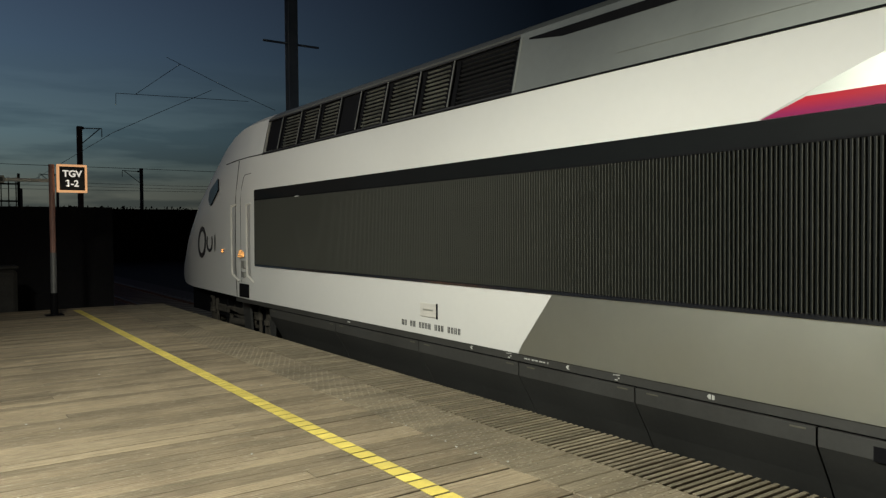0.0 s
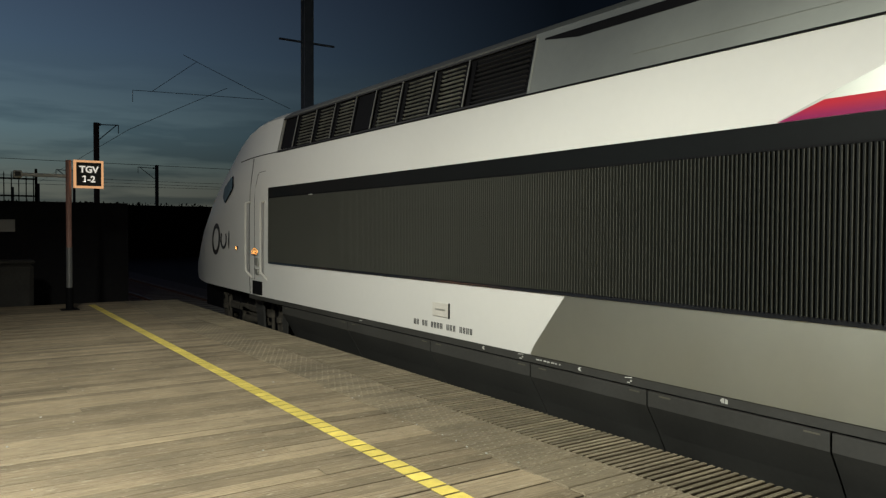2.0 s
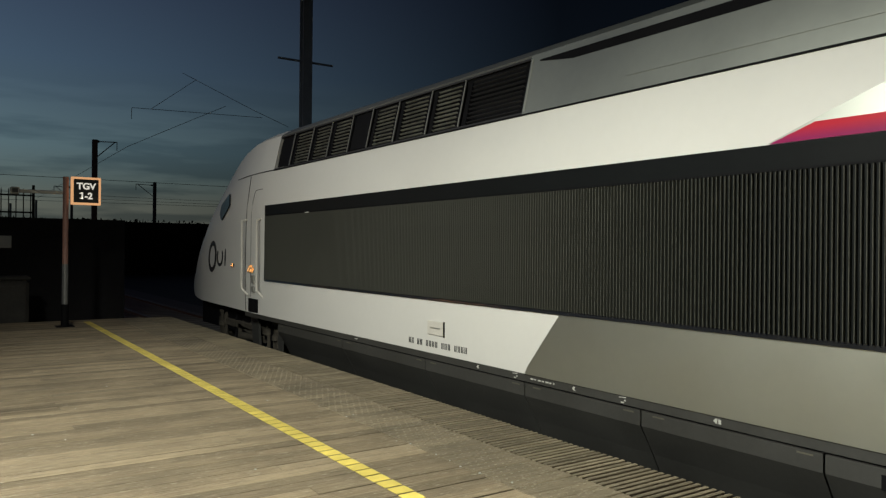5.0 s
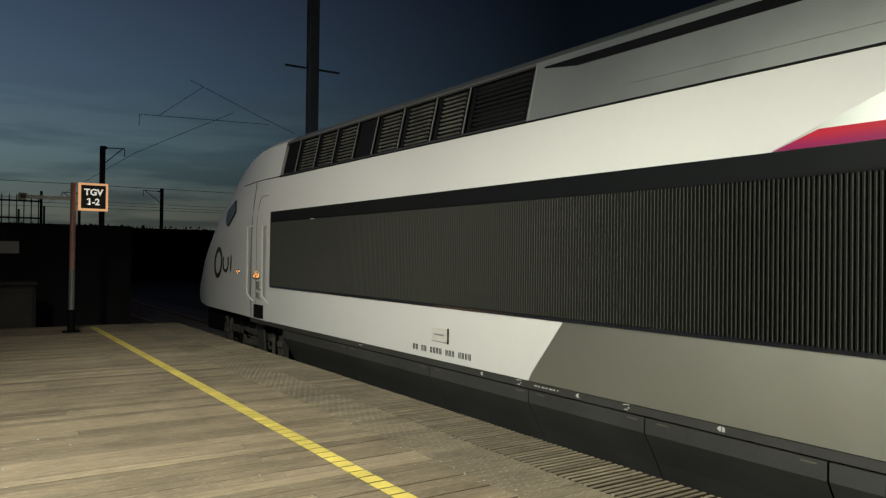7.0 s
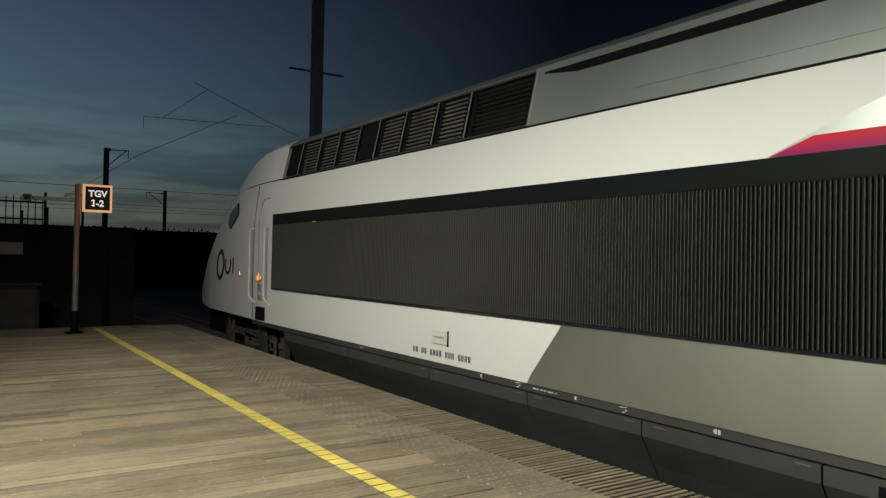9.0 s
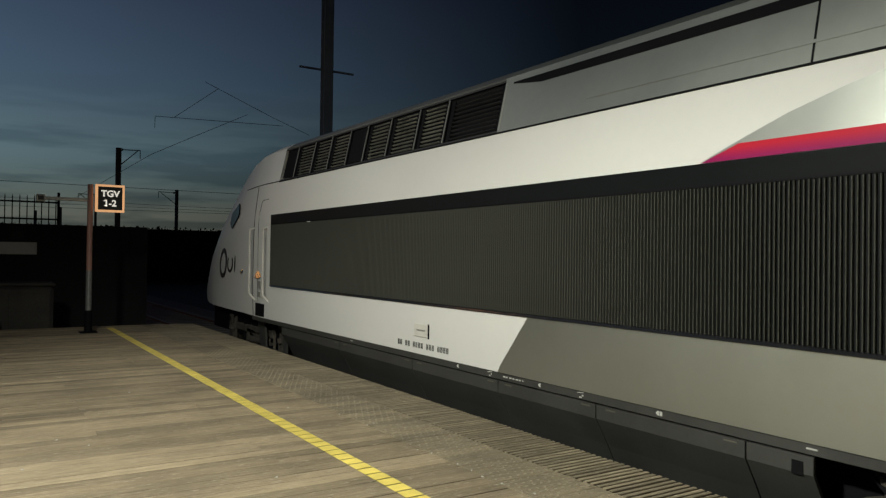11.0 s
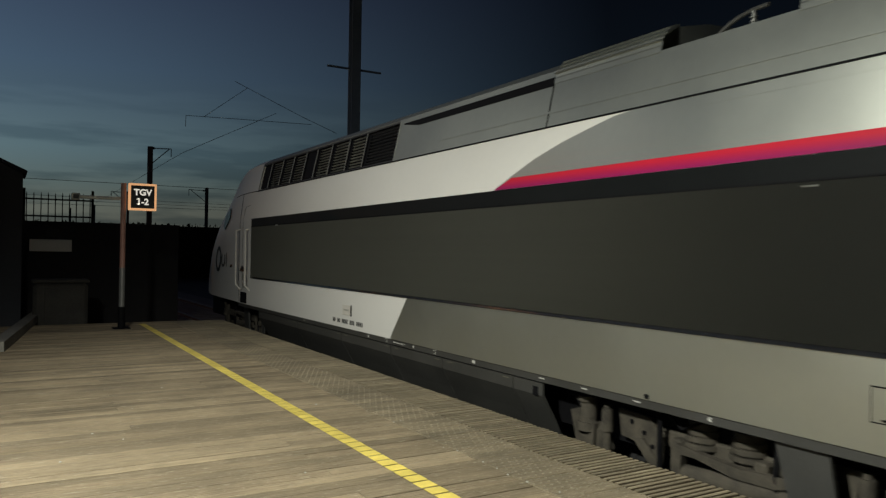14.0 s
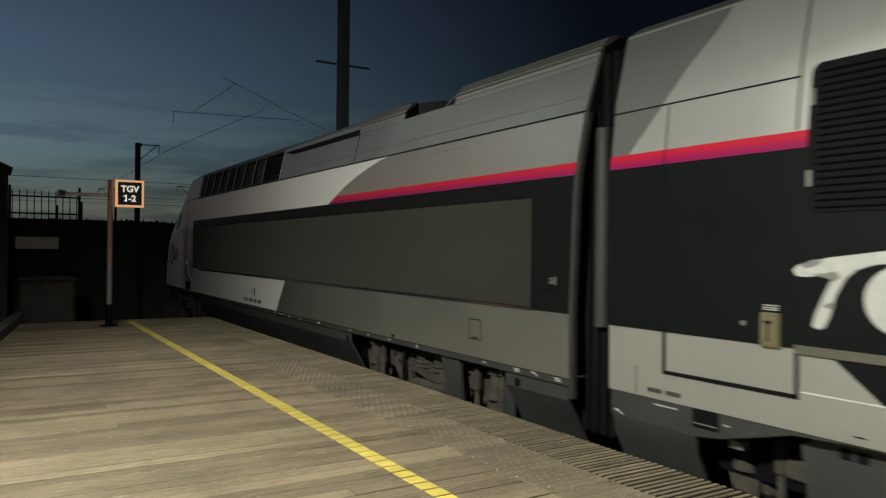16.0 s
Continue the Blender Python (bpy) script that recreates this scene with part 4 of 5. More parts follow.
    grille = part("side_grille", skin_grid(zs, lambda z: -6.42 + corner(z), lambda z: -5.30 - corner(z), 0.014, 0.02), BLACK, c, "black louvred side grille with rounded corners")
    for z in (2.59, 2.05):
        part("hinge", boxed(wall_x(z) - 0.022, wall_x(z), -5.335, -5.30, z, z + 0.11, bevel=0.004), GREY, grille, "worn grey hinge")
    for k in range(20):
        z = 1.91 + 0.047 * k
        m = Matrix.Translation((wall_x(z) - 0.02, -5.86, z)) @ pose(0, 0, 0, 0, 35, 0) @ Matrix.Diagonal((0.028, 0.98, 0.008, 1))
        bm = bmesh.new()
        bmesh.ops.create_cube(bm, size=1.0, matrix=m)
        part("slat", bm, BAND, grille)
    # white emblem shapes on the band
    hook = [(-5.205, 1.50), (-5.24, 1.535), (-5.45, 1.585), (-5.80, 1.63), (-6.3, 1.66), (-6.3, 1.60), (-5.74, 1.545), (-5.63, 1.51), (-5.56, 1.45), (-5.50, 1.34), (-5.46, 1.20), (-5.425, 1.13), (-5.38, 1.115), (-5.345, 1.135), (-5.36, 1.20), (-5.42, 1.34), (-5.47, 1.44), (-5.47, 1.475), (-5.40, 1.47), (-5.30, 1.455), (-5.23, 1.46)]
    part("emblem", skin(hook, 0.007), MARK, c, "white curved emblem")
    ringo = [(-5.93 + 0.25 * math.cos(a), 1.33 + 0.22 * math.sin(a)) for a in [math.tau * i / 28 for i in range(28)]]
    part("emblem", skin(ringo, 0.007), MARK, c, "white curved emblem")
    for outline in ([(-5.33, 1.475), (-5.42, 1.482), (-5.50, 1.50), (-5.53, 1.46), (-5.49, 1.43), (-5.45, 1.45)], [(-5.25, 1.535), (-5.36, 1.575), (-5.41, 1.56), (-5.37, 1.53), (-5.30, 1.51)], [(-5.47, 1.30), (-5.50, 1.27), (-5.47, 1.255), (-5.41, 1.27)]):
        part("scuff", skin(outline, 0.010), GREY, c, "scraped paint")
    lock = part("door_latch", boxed(SIDE - 0.03, SIDE, -5.12, -4.97, 0.955, 1.20, bevel=0.012), OLIVE, c, "scuffed olive brass door latch")
    part("latch_plate", boxed(SIDE - 0.036, SIDE - 0.028, -5.095, -4.995, 0.98, 1.175, bevel=0.003), OLIVE, lock)
    part("keyhole", boxed(SIDE - 0.040, SIDE - 0.034, -5.05, -5.03, 1.0, 1.13), BLACK, lock)
    part("keyhole", boxed(SIDE - 0.040, SIDE - 0.034, -5.07, -5.012, 1.125, 1.145), BLACK, lock)
    for z in (1.216, 1.230, 1.246):
        dash("label_bar", c, -4.98, z, 0.12, 0.006, MARK)
    part("door_button", rod(bmesh.new(), (SIDE - 0.02, -4.83, 1.11), (SIDE, -4.83, 1.11), 0.018, 12), GREY, c)
    for i in range(9):
        if i != 4:
            dash("number_bar", c, -3.93 - 0.038 * i, 0.47, 0.028, 0.035, INK)
    for y, w, h in ((-3.99, 0.23, 0.010), (-4.655, 0.05, 0.010)):
        dash("sill_mark", c, y, 0.368 if w > 0.1 else 0.333, w, h, MARK, SIDE + 0.01)
    sill_mark(c, "jack", -3.585, 0.235, SIDE + 0.010)
    part("sill_strip", slab([(-3.50, 0.4195), (-3.50, 0.20), (-4.40, 0.20), (-4.65, 0.235), (-5.20, 0.385), (-5.6, 0.405), (y0, 0.405), (y0, 0.4195)], SIDE + 0.012, SIDE + 0.07), SKIRT, c, "dark grey sill strip that narrows above the bogie")
    bm = bmesh.new()
    prof2 = [(0.014, 0.21), (0.04, 0.06), (0.14, -0.14), (0.22, -0.34)]
    a = [bm.verts.new((SIDE + dx, -4.40, z)) for dx, z in prof2]
    b = [bm.verts.new((SIDE + dx, -3.52, z)) for dx, z in prof2]
    for i in range(3):
        bm.faces.new((a[i], b[i], b[i + 1], a[i + 1]))
    thicken(bm, 0.025)
    part("skirt_panel", bm, SKIRT, c, "dark grey curved skirt panel", True)
    pocket = part("step_pocket", boxed(SIDE + 0.004, SIDE + 0.05, -4.61, -4.37, 0.272, 0.414, bevel=0.006), BLACK, c, "dark step pocket")
    part("step_bar", boxed(SIDE + 0.0, SIDE + 0.02, -4.60, -4.39, 0.300, 0.312, bevel=0.003), GREY, pocket, "worn step bar")
    cover = part("bogie_cover", slab([(-5.19, 0.30), (-5.24, -0.06), (-5.95, -0.06), (-5.95, 0.40), (-5.35, 0.40)], SIDE + 0.13, SIDE + 0.16), SKIRT, c, "dark grey bogie cover")
    for y in (-5.50, -5.61):
        part("cover_hole", boxed(SIDE + 0.125, SIDE + 0.14, y - 0.04, y + 0.04, 0.275, 0.35, bevel=0.004), BLACK, cover)
    part("bracket", boxed(SIDE + 0.12, SIDE + 0.20, -4.73, -4.62, 0.15, 0.22, bevel=0.006), GREY, c, "small grey bracket")
    part("rust_run", skin([(-3.795, 0.66), (-3.801, 0.66), (-3.806, 0.44), (-3.798, 0.44)], 0.004), SKIRT, c, "dark vertical scratch")
    part("foot_mark", boxed(SIDE - 0.003, SIDE, -5.70, -5.625, 0.466, 0.476), BLACK, c)
    part("dark_wedge", skin([(-5.49, 0.935), (-6.6, 0.935), (-6.6, 0.50), (-6.05, 0.50)], 0.003), BAND, c, "charcoal wedge")
    part("underframe", boxed(SIDE + 0.35, 2 * AXIS - SIDE - 0.35, y0, -3.6, -0.1, 0.42), BLACK, c)
    # gangway between the cars
    for k in range(5):
        y = -3.46 + 0.12 * k
        part("bellows_fold", boxed(SIDE + 0.20, 2 * AXIS - SIDE - 0.2, y, y + 0.09, -0.1, 3.45, bevel=0.03), BLACK, c, "black rubber gangway fold")
    part("gangway_pillar", rod(bmesh.new(), (SIDE + 0.19, -3.19, 0.92), (SIDE + 0.19, -3.19, 2.74), 0.075, 20), SEALGREY, c, "grey upright gangway buffer", True)
    return c


COACH = coach()
WHEELS += bogie(COACH, -6.1, inset=0.16)


# ---- beyond the platform ----
def sign_post():
    post = thing("sign_post", "red and grey steel post with a black train stop sign", "sign post", at=(2.02, 16.2, 0))
    part("base", rod(bmesh.new(), (0, 0, 0), (0, 0, 0.44), 0.072, 16), BLACK, post, "black post base")
    part("lower_pole", rod(bmesh.new(), (0, 0, 0.43), (0, 0, 1.23), 0.056, 16), POLE, post, "dull grey lower pole")
    part("upper_pole", rod(bmesh.new(), (0, 0, 1.22), (0, 0, 2.95), 0.052, 16), POSTRED, post, "faded red upper pole")
    part("base_plate", boxed(-0.16, 0.16, -0.16, 0.16, 0, 0.015), BLACK, post)
    sign = part("sign_panel", boxed(0.082, 0.620, -0.10, -0.02, 2.405, 2.955, bevel=0.006), SIGNFRAME, post, "square sign with an orange border")
    part("sign_face", boxed(0.126, 0.576, -0.106, -0.10, 2.449, 2.911), SIGNBLACK, sign, "black sign face")
    for text, z, size in (("TGV", 2.715, 0.175), ("1-2", 2.525, 0.175)):
        cu = bpy.data.curves.new("lettering", "FONT")
        cu.body, cu.size, cu.align_x, cu.extrude, cu.offset = text, size, "CENTER", 0.002, 0.006
        ob = new("lettering", cu)
        ob.matrix_world = pose(0.351, -0.109, z, 90, 0, 0)
        me = bpy.data.meshes.new_from_object(ob)
        bpy.data.objects.remove(ob)
        me.materials.clear()
        me.materials.append(SIGNWHITE)
        o = new("lettering", me)
        o.parent, o.matrix_basis = sign, pose(0.351, -0.109, z, 90, 0, 0)
    foot = boxed(0.236, 0.292, -0.111, -0.107, 2.525, 2.541)
    part("lettering", foot, SIGNWHITE, sign)
    flag = boxed(-0.024, 0.024, -0.111, -0.107, -0.009, 0.009)
    bmesh.ops.transform(flag, matrix=Matrix.Translation((0.250, 0, 2.634)) @ pose(0, 0, 0, 0, -32, 0), verts=flag.verts)
    part("lettering", flag, SIGNWHITE, sign)
    arm = part("arm", boxed(-0.86, -0.05, -0.03, 0.03, 2.60, 2.665, bevel=0.01), POSTWHITE, post, "dull white bracket arm")
    lamp = part("lamp_box", boxed(-0.95, -0.80, -0.12, 0.06, 2.565, 2.70, bevel=0.015), POSTWHITE, arm, "small white box lamp, unlit")
    part("lens", boxed(-0.925, -0.825, -0.126, -0.118, 2.59, 2.675), SIGNBLACK, lamp)
    return post


sign_post()


def back_wall():
    wall = tagged(link_mesh("wall_north", boxed(-14.0, 4.15, 21.6, 22.0, -0.8, 2.30), DARKWALL), "dark retaining wall behind the platform's end", "wall", kind="structure")
    fence = thing("fence", "dark spiked steel fence on the wall", "fence")
    part("rail", boxed(-6.0, 1.98, 21.78, 21.82, 2.86, 2.90), BLACK, fence)
    part("rail", boxed(-6.0, 1.98, 21.78, 21.82, 2.42, 2.46), BLACK, fence)
    bm = boxed(-0.012, 0.012, -0.012, 0.012, 2.30, 2.99)
    rod(bm, (0, 0, 2.99), (0, 0, 3.07), 0.014, 4, 0.001)
    me = None
    for i in range(48):
        x = 1.9 - 0.165 * i
        if me is None:
            o = part("picket", bm, BLACK, fence)
            me = o.data
        else:
            o = new("picket", me)
            o.parent = fence
        o.location = (x, 21.8, 0)
    for i in range(5):
        part("fence_post", boxed(1.93 - 1.6 * i, 1.99 - 1.6 * i, 21.77, 21.83, 2.3, 3.15), BLACK, fence)
    board = thing("notice_board", "blank white notice board on the wall", "notice board", at=(0, 21.5, 0))
    part("panel", boxed(0.49, 1.46, 0.03, 0.06, 1.52, 1.83, bevel=0.006), SIGNBOARD, board)
    part("bracket", boxed(0.75, 0.80, 0.06, 0.11, 1.54, 1.92), DARKSTEEL, board)
    part("bracket", boxed(1.15, 1.20, 0.06, 0.11, 1.54, 1.92), DARKSTEEL, board)
    bm = boxed(0.88, 1.16, 0.05, 0.10, 1.90, 2.10, bevel=0.01)
    part("upper_plate", bm, DARKSTEEL, board)
    cab = thing("equipment_cabinet", "weathered concrete equipment cabinet by the wall", "cabinet", at=(0, 18.2, -0.8))
    part("body", boxed(0.50, 1.58, 0, 0.7, 0, 1.64, bevel=0.07), CABINET, cab)
    part("lid", boxed(0.47, 1.61, -0.04, 0.74, 1.64, 1.72, bevel=0.03), CABINET, cab)
    part("door", boxed(0.72, 1.50, -0.02, 0.01, 0.2, 1.5, bevel=0.01), CABINET, cab)


back_wall()


def shelter():
    """The gable end of a dark building beyond the platform, and the kerb of the ramp before it."""
    hut = thing("station_building", "dark clad building with a pitched roof beyond the platform", "building")
    bm = bmesh.new()
    ends = []
    for y in (19.95, 21.5):
        ends.append([bm.verts.new((x, y, z)) for x, z in ((0.30, -0.8), (0.30, 3.36), (-2.6, 4.75), (-5.5, 3.36), (-5.5, -0.8))])
    bm.faces.new(ends[0])
    bm.faces.new(ends[1][::-1])
    for i in range(5):
        bm.faces.new((ends[0][i], ends[1][i], ends[1][(i + 1) % 5], ends[0][(i + 1) % 5]))
    bmesh.ops.recalc_face_normals(bm, faces=bm.faces)
    part("wall", bm, CLADDING, hut)
    for i in range(18):
        x = 0.24 - 0.3 * i
        top = 3.33 + 0.48 * min(0.30 - x, x + 5.5)
        part("cladding_batten", boxed(x - 0.03, x, 19.92, 19.95, -0.5, top), CLADDING, hut)
    for sgn in (1, -1):
        xe = 0.36 if sgn > 0 else -5.56
        bm = slab([(19.85, 0), (21.55, 0), (21.55, 0.07), (19.85, 0.07)], 0, 3.3)
        m = Matrix.Translation((xe, 0, 3.35)) @ pose(0, 0, 0, 0, 180 + 25.6 if sgn > 0 else -25.6, 0)
        if sgn > 0:
            m = Matrix.Translation((xe, 0, 3.35)) @ Matrix(((-1, 0, 0, 0), (0, 1, 0, 0), (0, 0, 1, 0), (0, 0, 0, 1))) @ pose(0, 0, 0, 0, -25.6, 0)
        bmesh.ops.transform(bm, matrix=m, verts=bm.verts)
        bmesh.ops.recalc_face_normals(bm, faces=bm.faces)
        part("roof", bm, CLADDING, hut)
    bm = bmesh.new()
    pts = [(-0.02, 13.2), (0.12, 14.3), (0.80, 19.9), (0.60, 19.9), (-0.08, 14.3), (-0.22, 13.2)]
    lo, hi = [bm.verts.new((x, y, 0)) for x, y in pts], [bm.verts.new((x, y, 0.16)) for x, y in pts]
    bm.faces.new(hi)
    for i in range(6):
        bm.faces.new((lo[i], lo[(i + 1) % 6], hi[(i + 1) % 6], hi[i]))
    bmesh.ops.recalc_face_normals(bm, faces=bm.faces)
    tagged(link_mesh("kerb", bm, CONCRETE), "pale concrete kerb beside the deck", "kerb", kind="structure")
    tagged(link_mesh("yard", boxed(-9.0, 4.1, 17.43, 21.6, -0.8, -0.42), CONCRETE), "dark concrete yard beyond the deck", "ground", kind="structure")


shelter()


def hedge():
    """A dark bank of bushes far across the tracks."""
    rng = random.Random(5)
    bm = boxed(-30, 110, 66, 70, -0.8, 3.62)
    bank = tagged(link_mesh("earth_bank", bm, EARTH), "dark earth bank across the tracks", "bank", kind="structure")
    verts, faces = [], []
    for i in range(5200):
        x, z = rng.uniform(-28, 90), rng.uniform(-0.4, 1)
        top = 3.74 + 0.10 * noise.noise((x * 0.35, 0, 0)) + 0.12 * noise.noise((x * 1.7, 3, 0))
        p = Vector((x, 65.6 + rng.uniform(-0.8, 0.5), -0.4 + (top + 0.4) * (1 - (1 - abs(z)) ** 1.6)))
        s = rng.uniform(0.10, 0.22)
        q = Euler((rng.uniform(0, 6), rng.uniform(0, 6), rng.uniform(0, 6))).to_matrix()
        b = len(verts)
        verts += [tuple(p + q @ Vector(v) * s) for v in ((-1, 0, 0), (0, -0.5, 0.2), (1, 0, 0), (0, 0.5, 0.2))]
        faces.append((b, b + 1, b + 2, b + 3))
    me = bpy.data.meshes.new("bushes")
    me.from_pydata(verts, [], faces)
    me.materials.append(HEDGE)
    tagged(new("bushes", me), "dark unlit bushes along the bank", "bushes", kind="stuff")


hedge()


def mast(x, y, height, arm=0.0, arm_z=0.0, wide=0.15):
    """A steel catenary mast, with a bracket arm towards the track."""
    m = thing("catenary_mast", "dark steel overhead line mast", "mast", "overhead line masts", at=(x, y, -0.8))
    bm = boxed(-wide, wide, -wide, -wide + 0.03, 0, height)
    box(bm, -wide, wide, wide - 0.03, wide, 0, height)
    box(bm, -0.015, 0.015, -wide + 0.03, wide - 0.03, 0, height)
    part("post", bm, MASTSTEEL, m)
    if arm:
        bm = polyrod(bmesh.new(), [(0, 0, arm_z), (arm * 0.55, 0, arm_z + 0.02), (arm, 0, arm_z + 0.05)], 0.03)
        polyrod(bm, [(0, 0, arm_z - 1.1), (arm * 0.9, 0, arm_z + 0.02)], 0.03)
        polyrod(bm, [(arm, 0, arm_z + 0.05), (arm, 0, arm_z - 0.5)], 0.025)
        part("cantilever", bm, MASTSTEEL, m)
        bm = rod(bmesh.new(), (arm * 0.12, 0, arm_z), (arm * 0.2, 0, arm_z + 0.01), 0.08, 10)
        part("insulator", bm, DARKSTEEL, m)
    return m


big = mast(8.72, 20.0, 12.5, wide=0.14)
part("cross_arm", boxed(-0.85, 0.85, -0.03, 0.03, 7.77, 7.82), MASTSTEEL, big)
mast(7.95, 51.0, 9.1, 1.3, 9.0, 0.15)
mast(15.9, 70.0, 8.2, -1.6, 7.9, 0.13)
mast(9.4, 72.0, 7.6, -1.4, 7.5, 0.1)
mast(7.2, 78.0, 6.6, wide=0.09)
mast(5.4, 82.0, 6.4, wide=0.09)


def overhead_line():
    wires = thing("overhead_line", "thin dark overhead wires and brackets", "wires")
    lines = [[(8.1, 31, 8.7), (11.0, 31, 7.55), (12.7, 31, 6.95)], [(6.16, 31, 7.06), (9.56, 31, 7.17), (11.5, 31, 7.23)], [(6.16, 31, 7.06), (6.15, 31, 6.6)],
             [(8.66, 31, 8.5), (6.9, 31, 7.1)], [(9.9, 31, 7.55), (7.6, 31, 6.35), (6.0, 31, 5.5)], [(6.0, 31, 5.5), (6.0, 64, 5.2)],
             [(-30, 75, 6.5), (20, 75, 6.2), (90, 75, 7.0)], [(-30, 72, 5.9), (90, 72, 5.5)], [(-30, 71, 5.2), (90, 73, 5.9)], [(-30, 70, 7.3), (15.9, 70, 7.35), (60, 70, 7.3)]]
    for i, pts in enumerate(lines):
        part("wire", polyrod(bmesh.new(), [Vector(p) for p in pts], 0.011 if i < 6 else 0.016 if i < 9 else 0.022, 5), MASTSTEEL, wires)


overhead_line()


# ---- pieces ----
def plank_mesh(length, width=0.135, thick=0.03, grooves=4):
    """A deck plank along x with eased edges and shallow grooves along its top."""
    w = width / 2
    top = [(-w, -0.004), (-w + 0.003, 0.0)]
    for i in range(grooves):
        c = -w + width * (i + 1) / (grooves + 1)
        top += [(c - 0.005, 0.0), (c, -0.005), (c + 0.005, 0.0)]
    top += [(w - 0.003, 0.0), (w, -0.004)]
    ring = [(-w, -thick)] + top + [(w, -thick)]
    n = len(ring)
    verts = [(x, y, z) for x in (-length / 2, length / 2) for y, z in ring]
    faces = [(i, i + 1, n + i + 1, n + i) for i in range(n - 1)] + [tuple(range(n))[::-1], tuple(range(n, 2 * n))]
    me = bpy.data.meshes.new("plank")
    me.from_pydata(verts, [], faces)
    # the flanks and one side of each groove take the darker second material
    darkened = {0, n - 2} | {3 + 3 * i for i in range(grooves)}
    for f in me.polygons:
        f.material_index = 1 if f.index in darkened else 0
    return me


def joined(name, rows, width, thick, mat, label, category):
    """Many planks far from the view as one mesh: rows of middle x, middle y and length."""
    verts, faces = [], []
    for x, y, n in rows:
        k, w = len(verts), width / 2
        verts += [(x + sx * n / 2, y + sy * w, z) for z in (-thick, 0.0) for sx, sy in ((-1, -1), (1, -1), (1, 1), (-1, 1))]
        faces += [tuple(k + i for i in f) for f in ((4, 5, 6, 7), (0, 1, 5, 4), (1, 2, 6, 5), (2, 3, 7, 6), (3, 0, 4, 7))]
    me = bpy.data.meshes.new(name)
    me.from_pydata(verts, [], faces)
    me.materials.append(mat)
    return tagged(new(name, me), label, category, kind="stuff")


def deck():
    """The deck's planks lie across the platform; a yellow line is painted over them."""
    rng = random.Random(11)
    # the boards end over the bearers, at four lines along the platform
    ends = [3.19, 2.05, 0.98, -0.62, -2.4]
    meshes = {}
    pitch, y0, y1 = 0.15, 1.7, 17.40
    y = y0
    row = 0
    while y < y1:
        k = 0
        while k < len(ends) - 1:
            step = rng.choice((1, 2, 3, 4, 4))
            last = min(len(ends) - 1, k + step)
            # some boards are worn smooth, others keep their grooves
            kind = (k, last, rng.choice((0, 2, 4, 4)), 0.126 if row in (26, 37, 50) else 0.1405)
            if kind not in meshes:
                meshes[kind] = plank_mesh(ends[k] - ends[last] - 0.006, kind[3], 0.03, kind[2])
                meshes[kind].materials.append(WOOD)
                meshes[kind].materials.append(DARKWOOD)
            o = new("plank", meshes[kind])
            o.parent = PLATFORM
            o.matrix_basis = pose((ends[k] + ends[last]) / 2, y + 0.075 + rng.uniform(-0.0025, 0.0025), rng.uniform(-0.003, 0.002), rng.uniform(-0.7, 0.7), rng.uniform(-0.05, 0.05), rng.uniform(-0.08, 0.08))
            k = last
        y += pitch
        row += 1
    rows = []
    for i in range(78):
        k = 0
        while k < len(ends) - 1:
            last = min(len(ends) - 1, k + rng.choice((1, 2, 2, 3)))
            rows.append(((ends[k] + ends[last]) / 2, y0 - 0.075 - pitch * i, ends[k] - ends[last] - 0.006))
            k = last
    joined("deck_behind", rows, 0.135, 0.03, WOOD, "weathered wooden deck planks behind the camera", "deck")
    rows = [(x, 12.3 - pitch * i, 3.28) for i in range(196) for x in (-4.06, -7.36)]
    joined("deck_side", rows, 0.135, 0.03, WOOD, "weathered wooden deck planks away from the tracks", "deck")
    tagged(link_mesh("deck_rear", boxed(-2.4, 3.19, -30, y0 - pitch * 78, -0.03, -0.004), WOOD), "weathered wooden deck further back", "deck", kind="structure")
    line = thing("yellow_line", "yellow painted safety line across the deck planks", "safety line", kind="structure")
    me = bpy.data.meshes.new("line_segment")
    bm = boxed(-0.066, 0.066, -0.064, 0.064, 0.0, 0.003)
    bm.to_mesh(me)
    bm.free()
    me.materials.append(YELLOW)
    for i in range(-78, int((y1 - y0 - 0.3) / pitch)):
        o = new("line_segment", me)
        o.parent = line
        o.location = (2.528 + rng.uniform(-0.002, 0.002), y0 + pitch * i + 0.075, 0.0035)


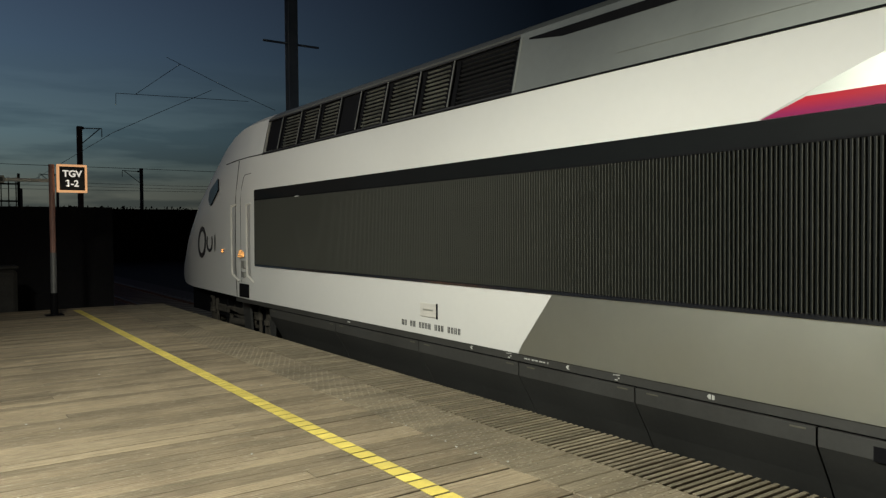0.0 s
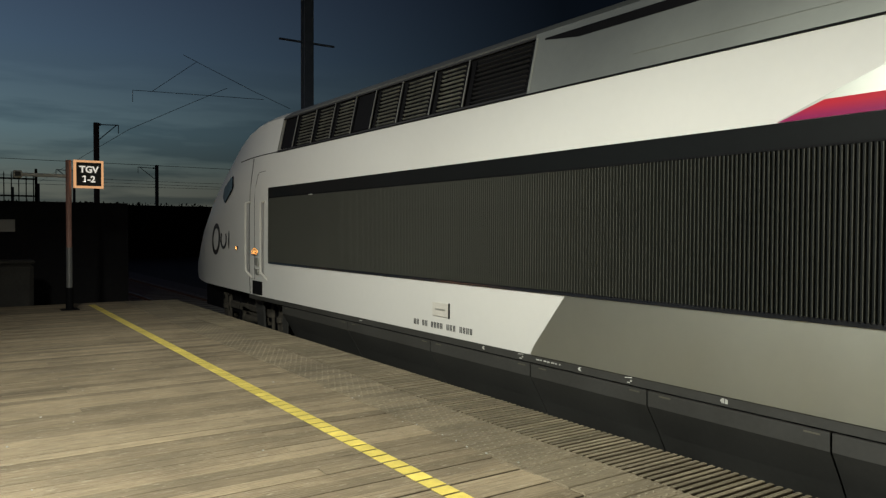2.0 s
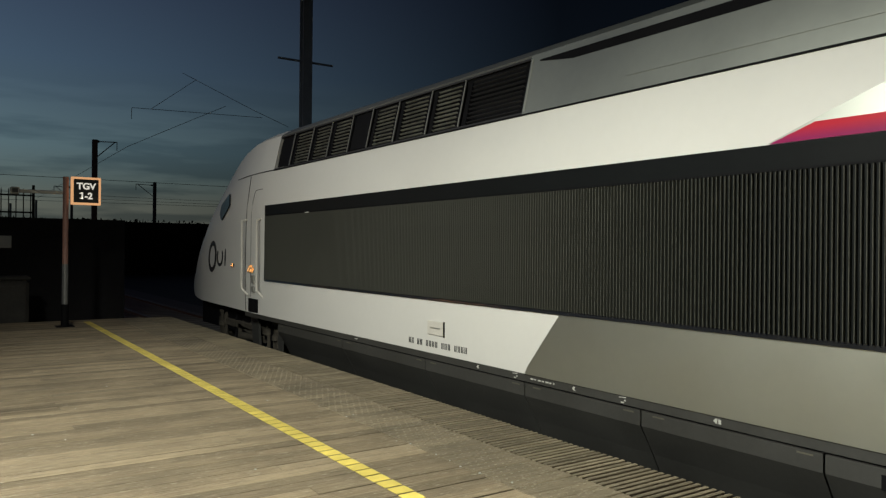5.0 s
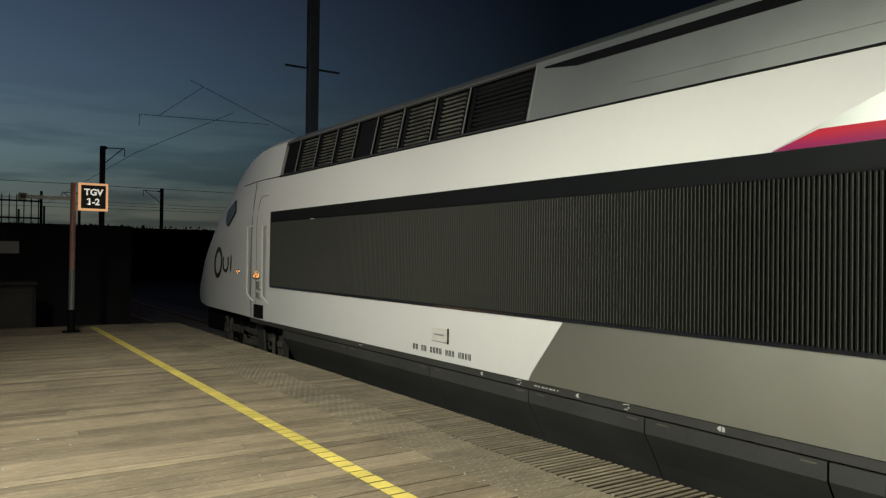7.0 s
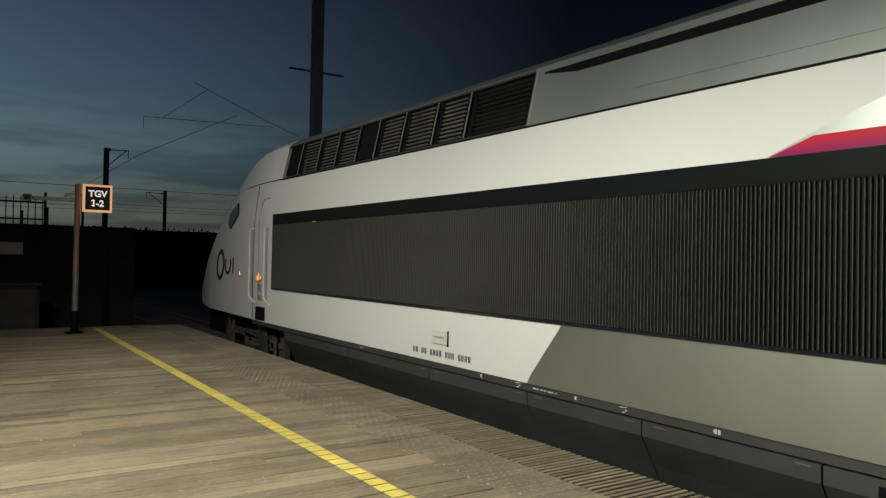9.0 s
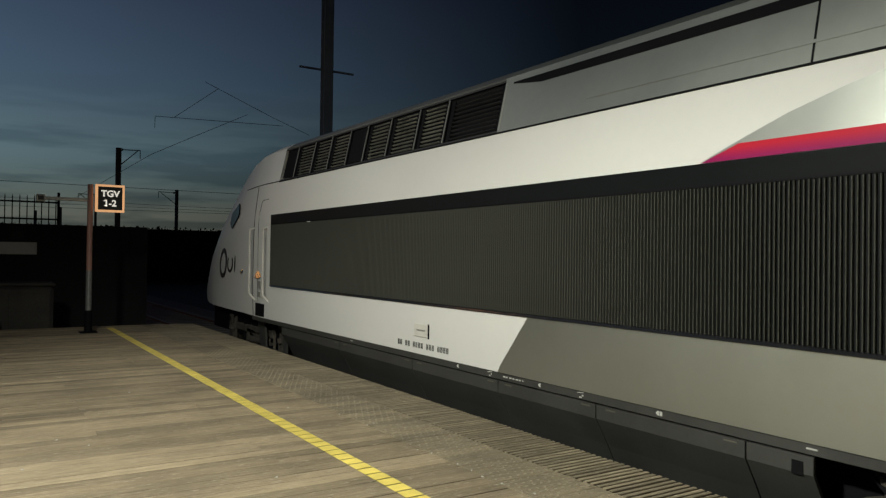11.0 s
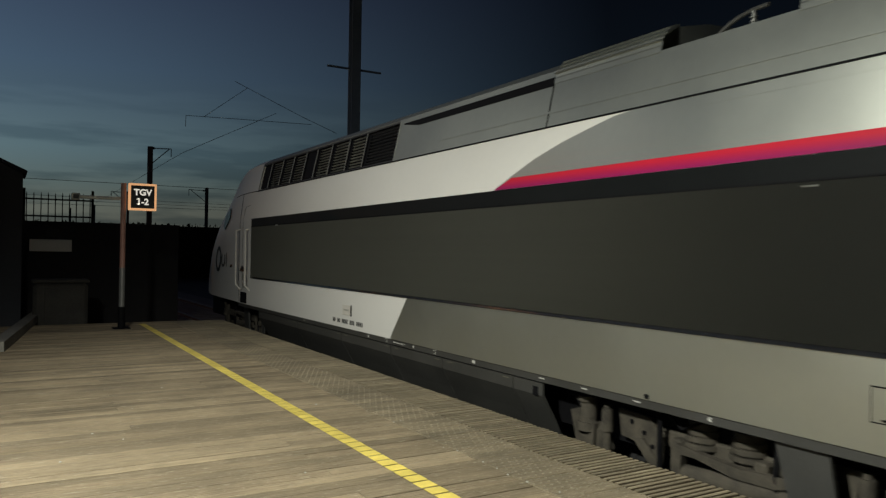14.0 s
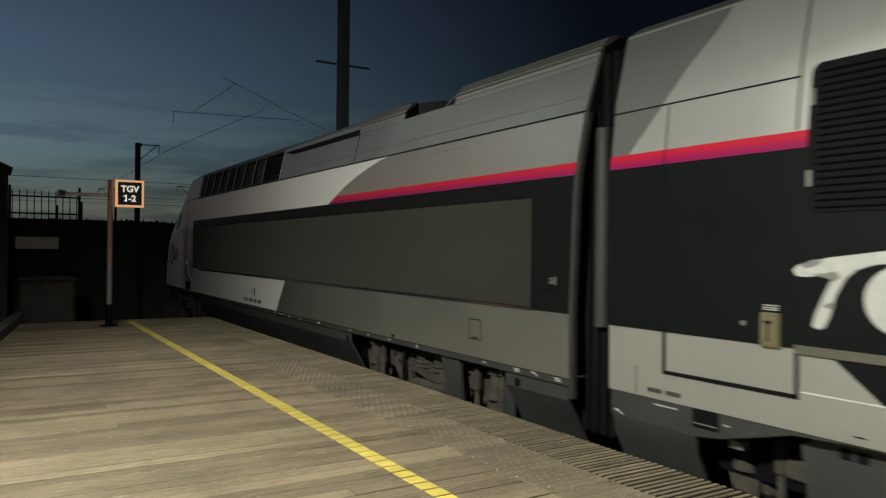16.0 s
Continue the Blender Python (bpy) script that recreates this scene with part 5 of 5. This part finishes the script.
def edge_strips():
    rng = random.Random(4)
    strip = thing("tactile_strip", "worn studded tactile warning strip", "tactile strip", kind="structure")
    meshes = []
    for rows in ((-1, 1), (-1, 1), (-1, 1), (-1,), (1,)):
        bm = boxed(3.20, 3.74, -0.071, 0.071, -0.03, 0.0)
        top = [e for e in bm.edges if all(v.co.z > -0.001 for v in e.verts)]
        bmesh.ops.bevel(bm, geom=top, offset=0.005, segments=1, affect="EDGES")
        for i in range(8):
            for j in rows:
                m = Matrix.Translation((3.232 + 0.068 * i + 0.017 * j, 0.0365 * j, 0.002))
                bmesh.ops.create_cone(bm, cap_ends=True, segments=6, radius1=0.015, radius2=0.010, depth=0.006, matrix=m)
        me = bpy.data.meshes.new("studded_plank")
        bm.to_mesh(me)
        bm.free()
        me.materials.append(STUDS)
        me.materials.append(STUDTOP)
        for f in me.polygons:
            f.material_index = 1 if f.center.z > 0.0035 else 0
        meshes.append(me)
    for i in range(105):
        o = new("studded_plank", rng.choice(meshes))
        o.parent = strip
        o.matrix_basis = pose(0, 1.775 + 0.15 * i, rng.uniform(-0.003, 0.002), rng.uniform(-0.6, 0.6))
    edge = thing("platform_edge", "grooved weathered timber platform edge", "platform edge", kind="structure")
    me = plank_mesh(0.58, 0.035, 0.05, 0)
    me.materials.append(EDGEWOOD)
    me.materials.append(DARKWOOD)
    for i in range(244):
        o = new("edge_board", me)
        o.parent = edge
        o.matrix_basis = pose(4.04, 2.262 + 0.062 * i + rng.uniform(-0.002, 0.002), rng.uniform(-0.002, 0.002))
    joined("edge_behind", [(4.04, 2.200 - 0.062 * i, 0.58) for i in range(190)], 0.035, 0.05, EDGEWOOD, "grooved timber platform edge behind the camera", "platform edge")
    joined("strip_behind", [(3.47, 1.625 - 0.15 * i, 0.54) for i in range(78)], 0.142, 0.03, STUDS, "tactile strip planks behind the camera", "tactile strip")
    part("edge_bearer", boxed(3.745, 4.32, -30, 17.4, -0.15, -0.022), DARKWOOD, edge, "dark timber under the edge boards")


deck()
edge_strips()


def deck_specks():
    """Small white specks of paint and droppings on the boards, most of them by the seam of the tactile strip."""
    rng = random.Random(8)
    verts, faces = [], []
    for i in range(24):
        by_seam = i < 13
        x, y = (3.19 + rng.uniform(-0.06, 0.10), rng.uniform(2.6, 7.0)) if by_seam else (rng.uniform(-0.4, 3.1), rng.uniform(2.6, 9.5))
        r, k = rng.uniform(0.004, 0.009), len(verts)
        ring = [(x + r * rng.uniform(0.6, 1.3) * math.cos(math.tau * j / 7), y + r * rng.uniform(0.6, 1.3) * math.sin(math.tau * j / 7)) for j in range(7)]
        verts += [(a, b, 0.0) for a, b in ring] + [(a, b, 0.006) for a, b in ring]
        faces += [tuple(range(k + 7, k + 14))] + [(k + j, k + (j + 1) % 7, k + 7 + (j + 1) % 7, k + 7 + j) for j in range(7)]
    me = bpy.data.meshes.new("deck_specks")
    me.from_pydata(verts, [], faces)
    me.materials.append(MARK)
    tagged(new("deck_specks", me), "small white specks on the wooden deck", "specks", kind="stuff")


deck_specks()


def grille_ribs():
    """Upright ribs over the power car's long side grille: those of its rear two thirds singly, the rest joined."""
    pitch = 0.0345

    def rib_at(y):
        bm = slab([(y - 0.0036, 1.052), (y + 0.0036, 1.052), (y + 0.0036, 2.13), (y - 0.0036, 2.13)], SIDE - 0.033, SIDE - 0.005)
        edges = [e for e in bm.edges if all(v.co.x < SIDE - 0.02 for v in e.verts)]
        bmesh.ops.bevel(bm, geom=edges, offset=0.002, segments=1, affect="EDGES")
        return bm

    field = next(o for o in POWER_CAR.children if o.name.startswith("grille_field"))
    me = bpy.data.meshes.new("rib")
    bm = rib_at(0)
    bm.to_mesh(me)
    me.materials.append(PANEL)
    corners = [v.co.copy() for v in bm.verts]
    faces = [[v.index for v in f.verts] for f in bm.faces]
    bm.free()
    for i in range(298):
        o = new("rib", me)
        o.parent = field
        o.location = (0, -2.38 + pitch * i, 0)
    verts, polys = [], []
    for i in range(298, 421):
        k = len(verts)
        verts += [(c.x, c.y - 2.38 + pitch * i, c.z) for c in corners]
        polys += [[k + j for j in f] for f in faces]
    rest = bpy.data.meshes.new("front_ribs")
    rest.from_pydata(verts, [], polys)
    rest.materials.append(PANEL)
    o = new("front_ribs", rest)
    o.parent = field
    tagged(o, kind="stuff")


grille_ribs()


# ---- what moves ----
def motions():
    times = [0.0, 4.0] + [round(6.0 + 0.1 * i, 1) for i in range(101)]
    ways = [(t, rolled(t)) for t in times]
    for train in (POWER_CAR, COACH):
        walk(train, [(t, pose(0, s, 0)) for t, s in ways])
    for w in WHEELS:
        x, y, z = w.location
        walk(w, [(t, pose(x, y, z, -math.degrees(s / 0.46))) for t, s in ways])


motions()
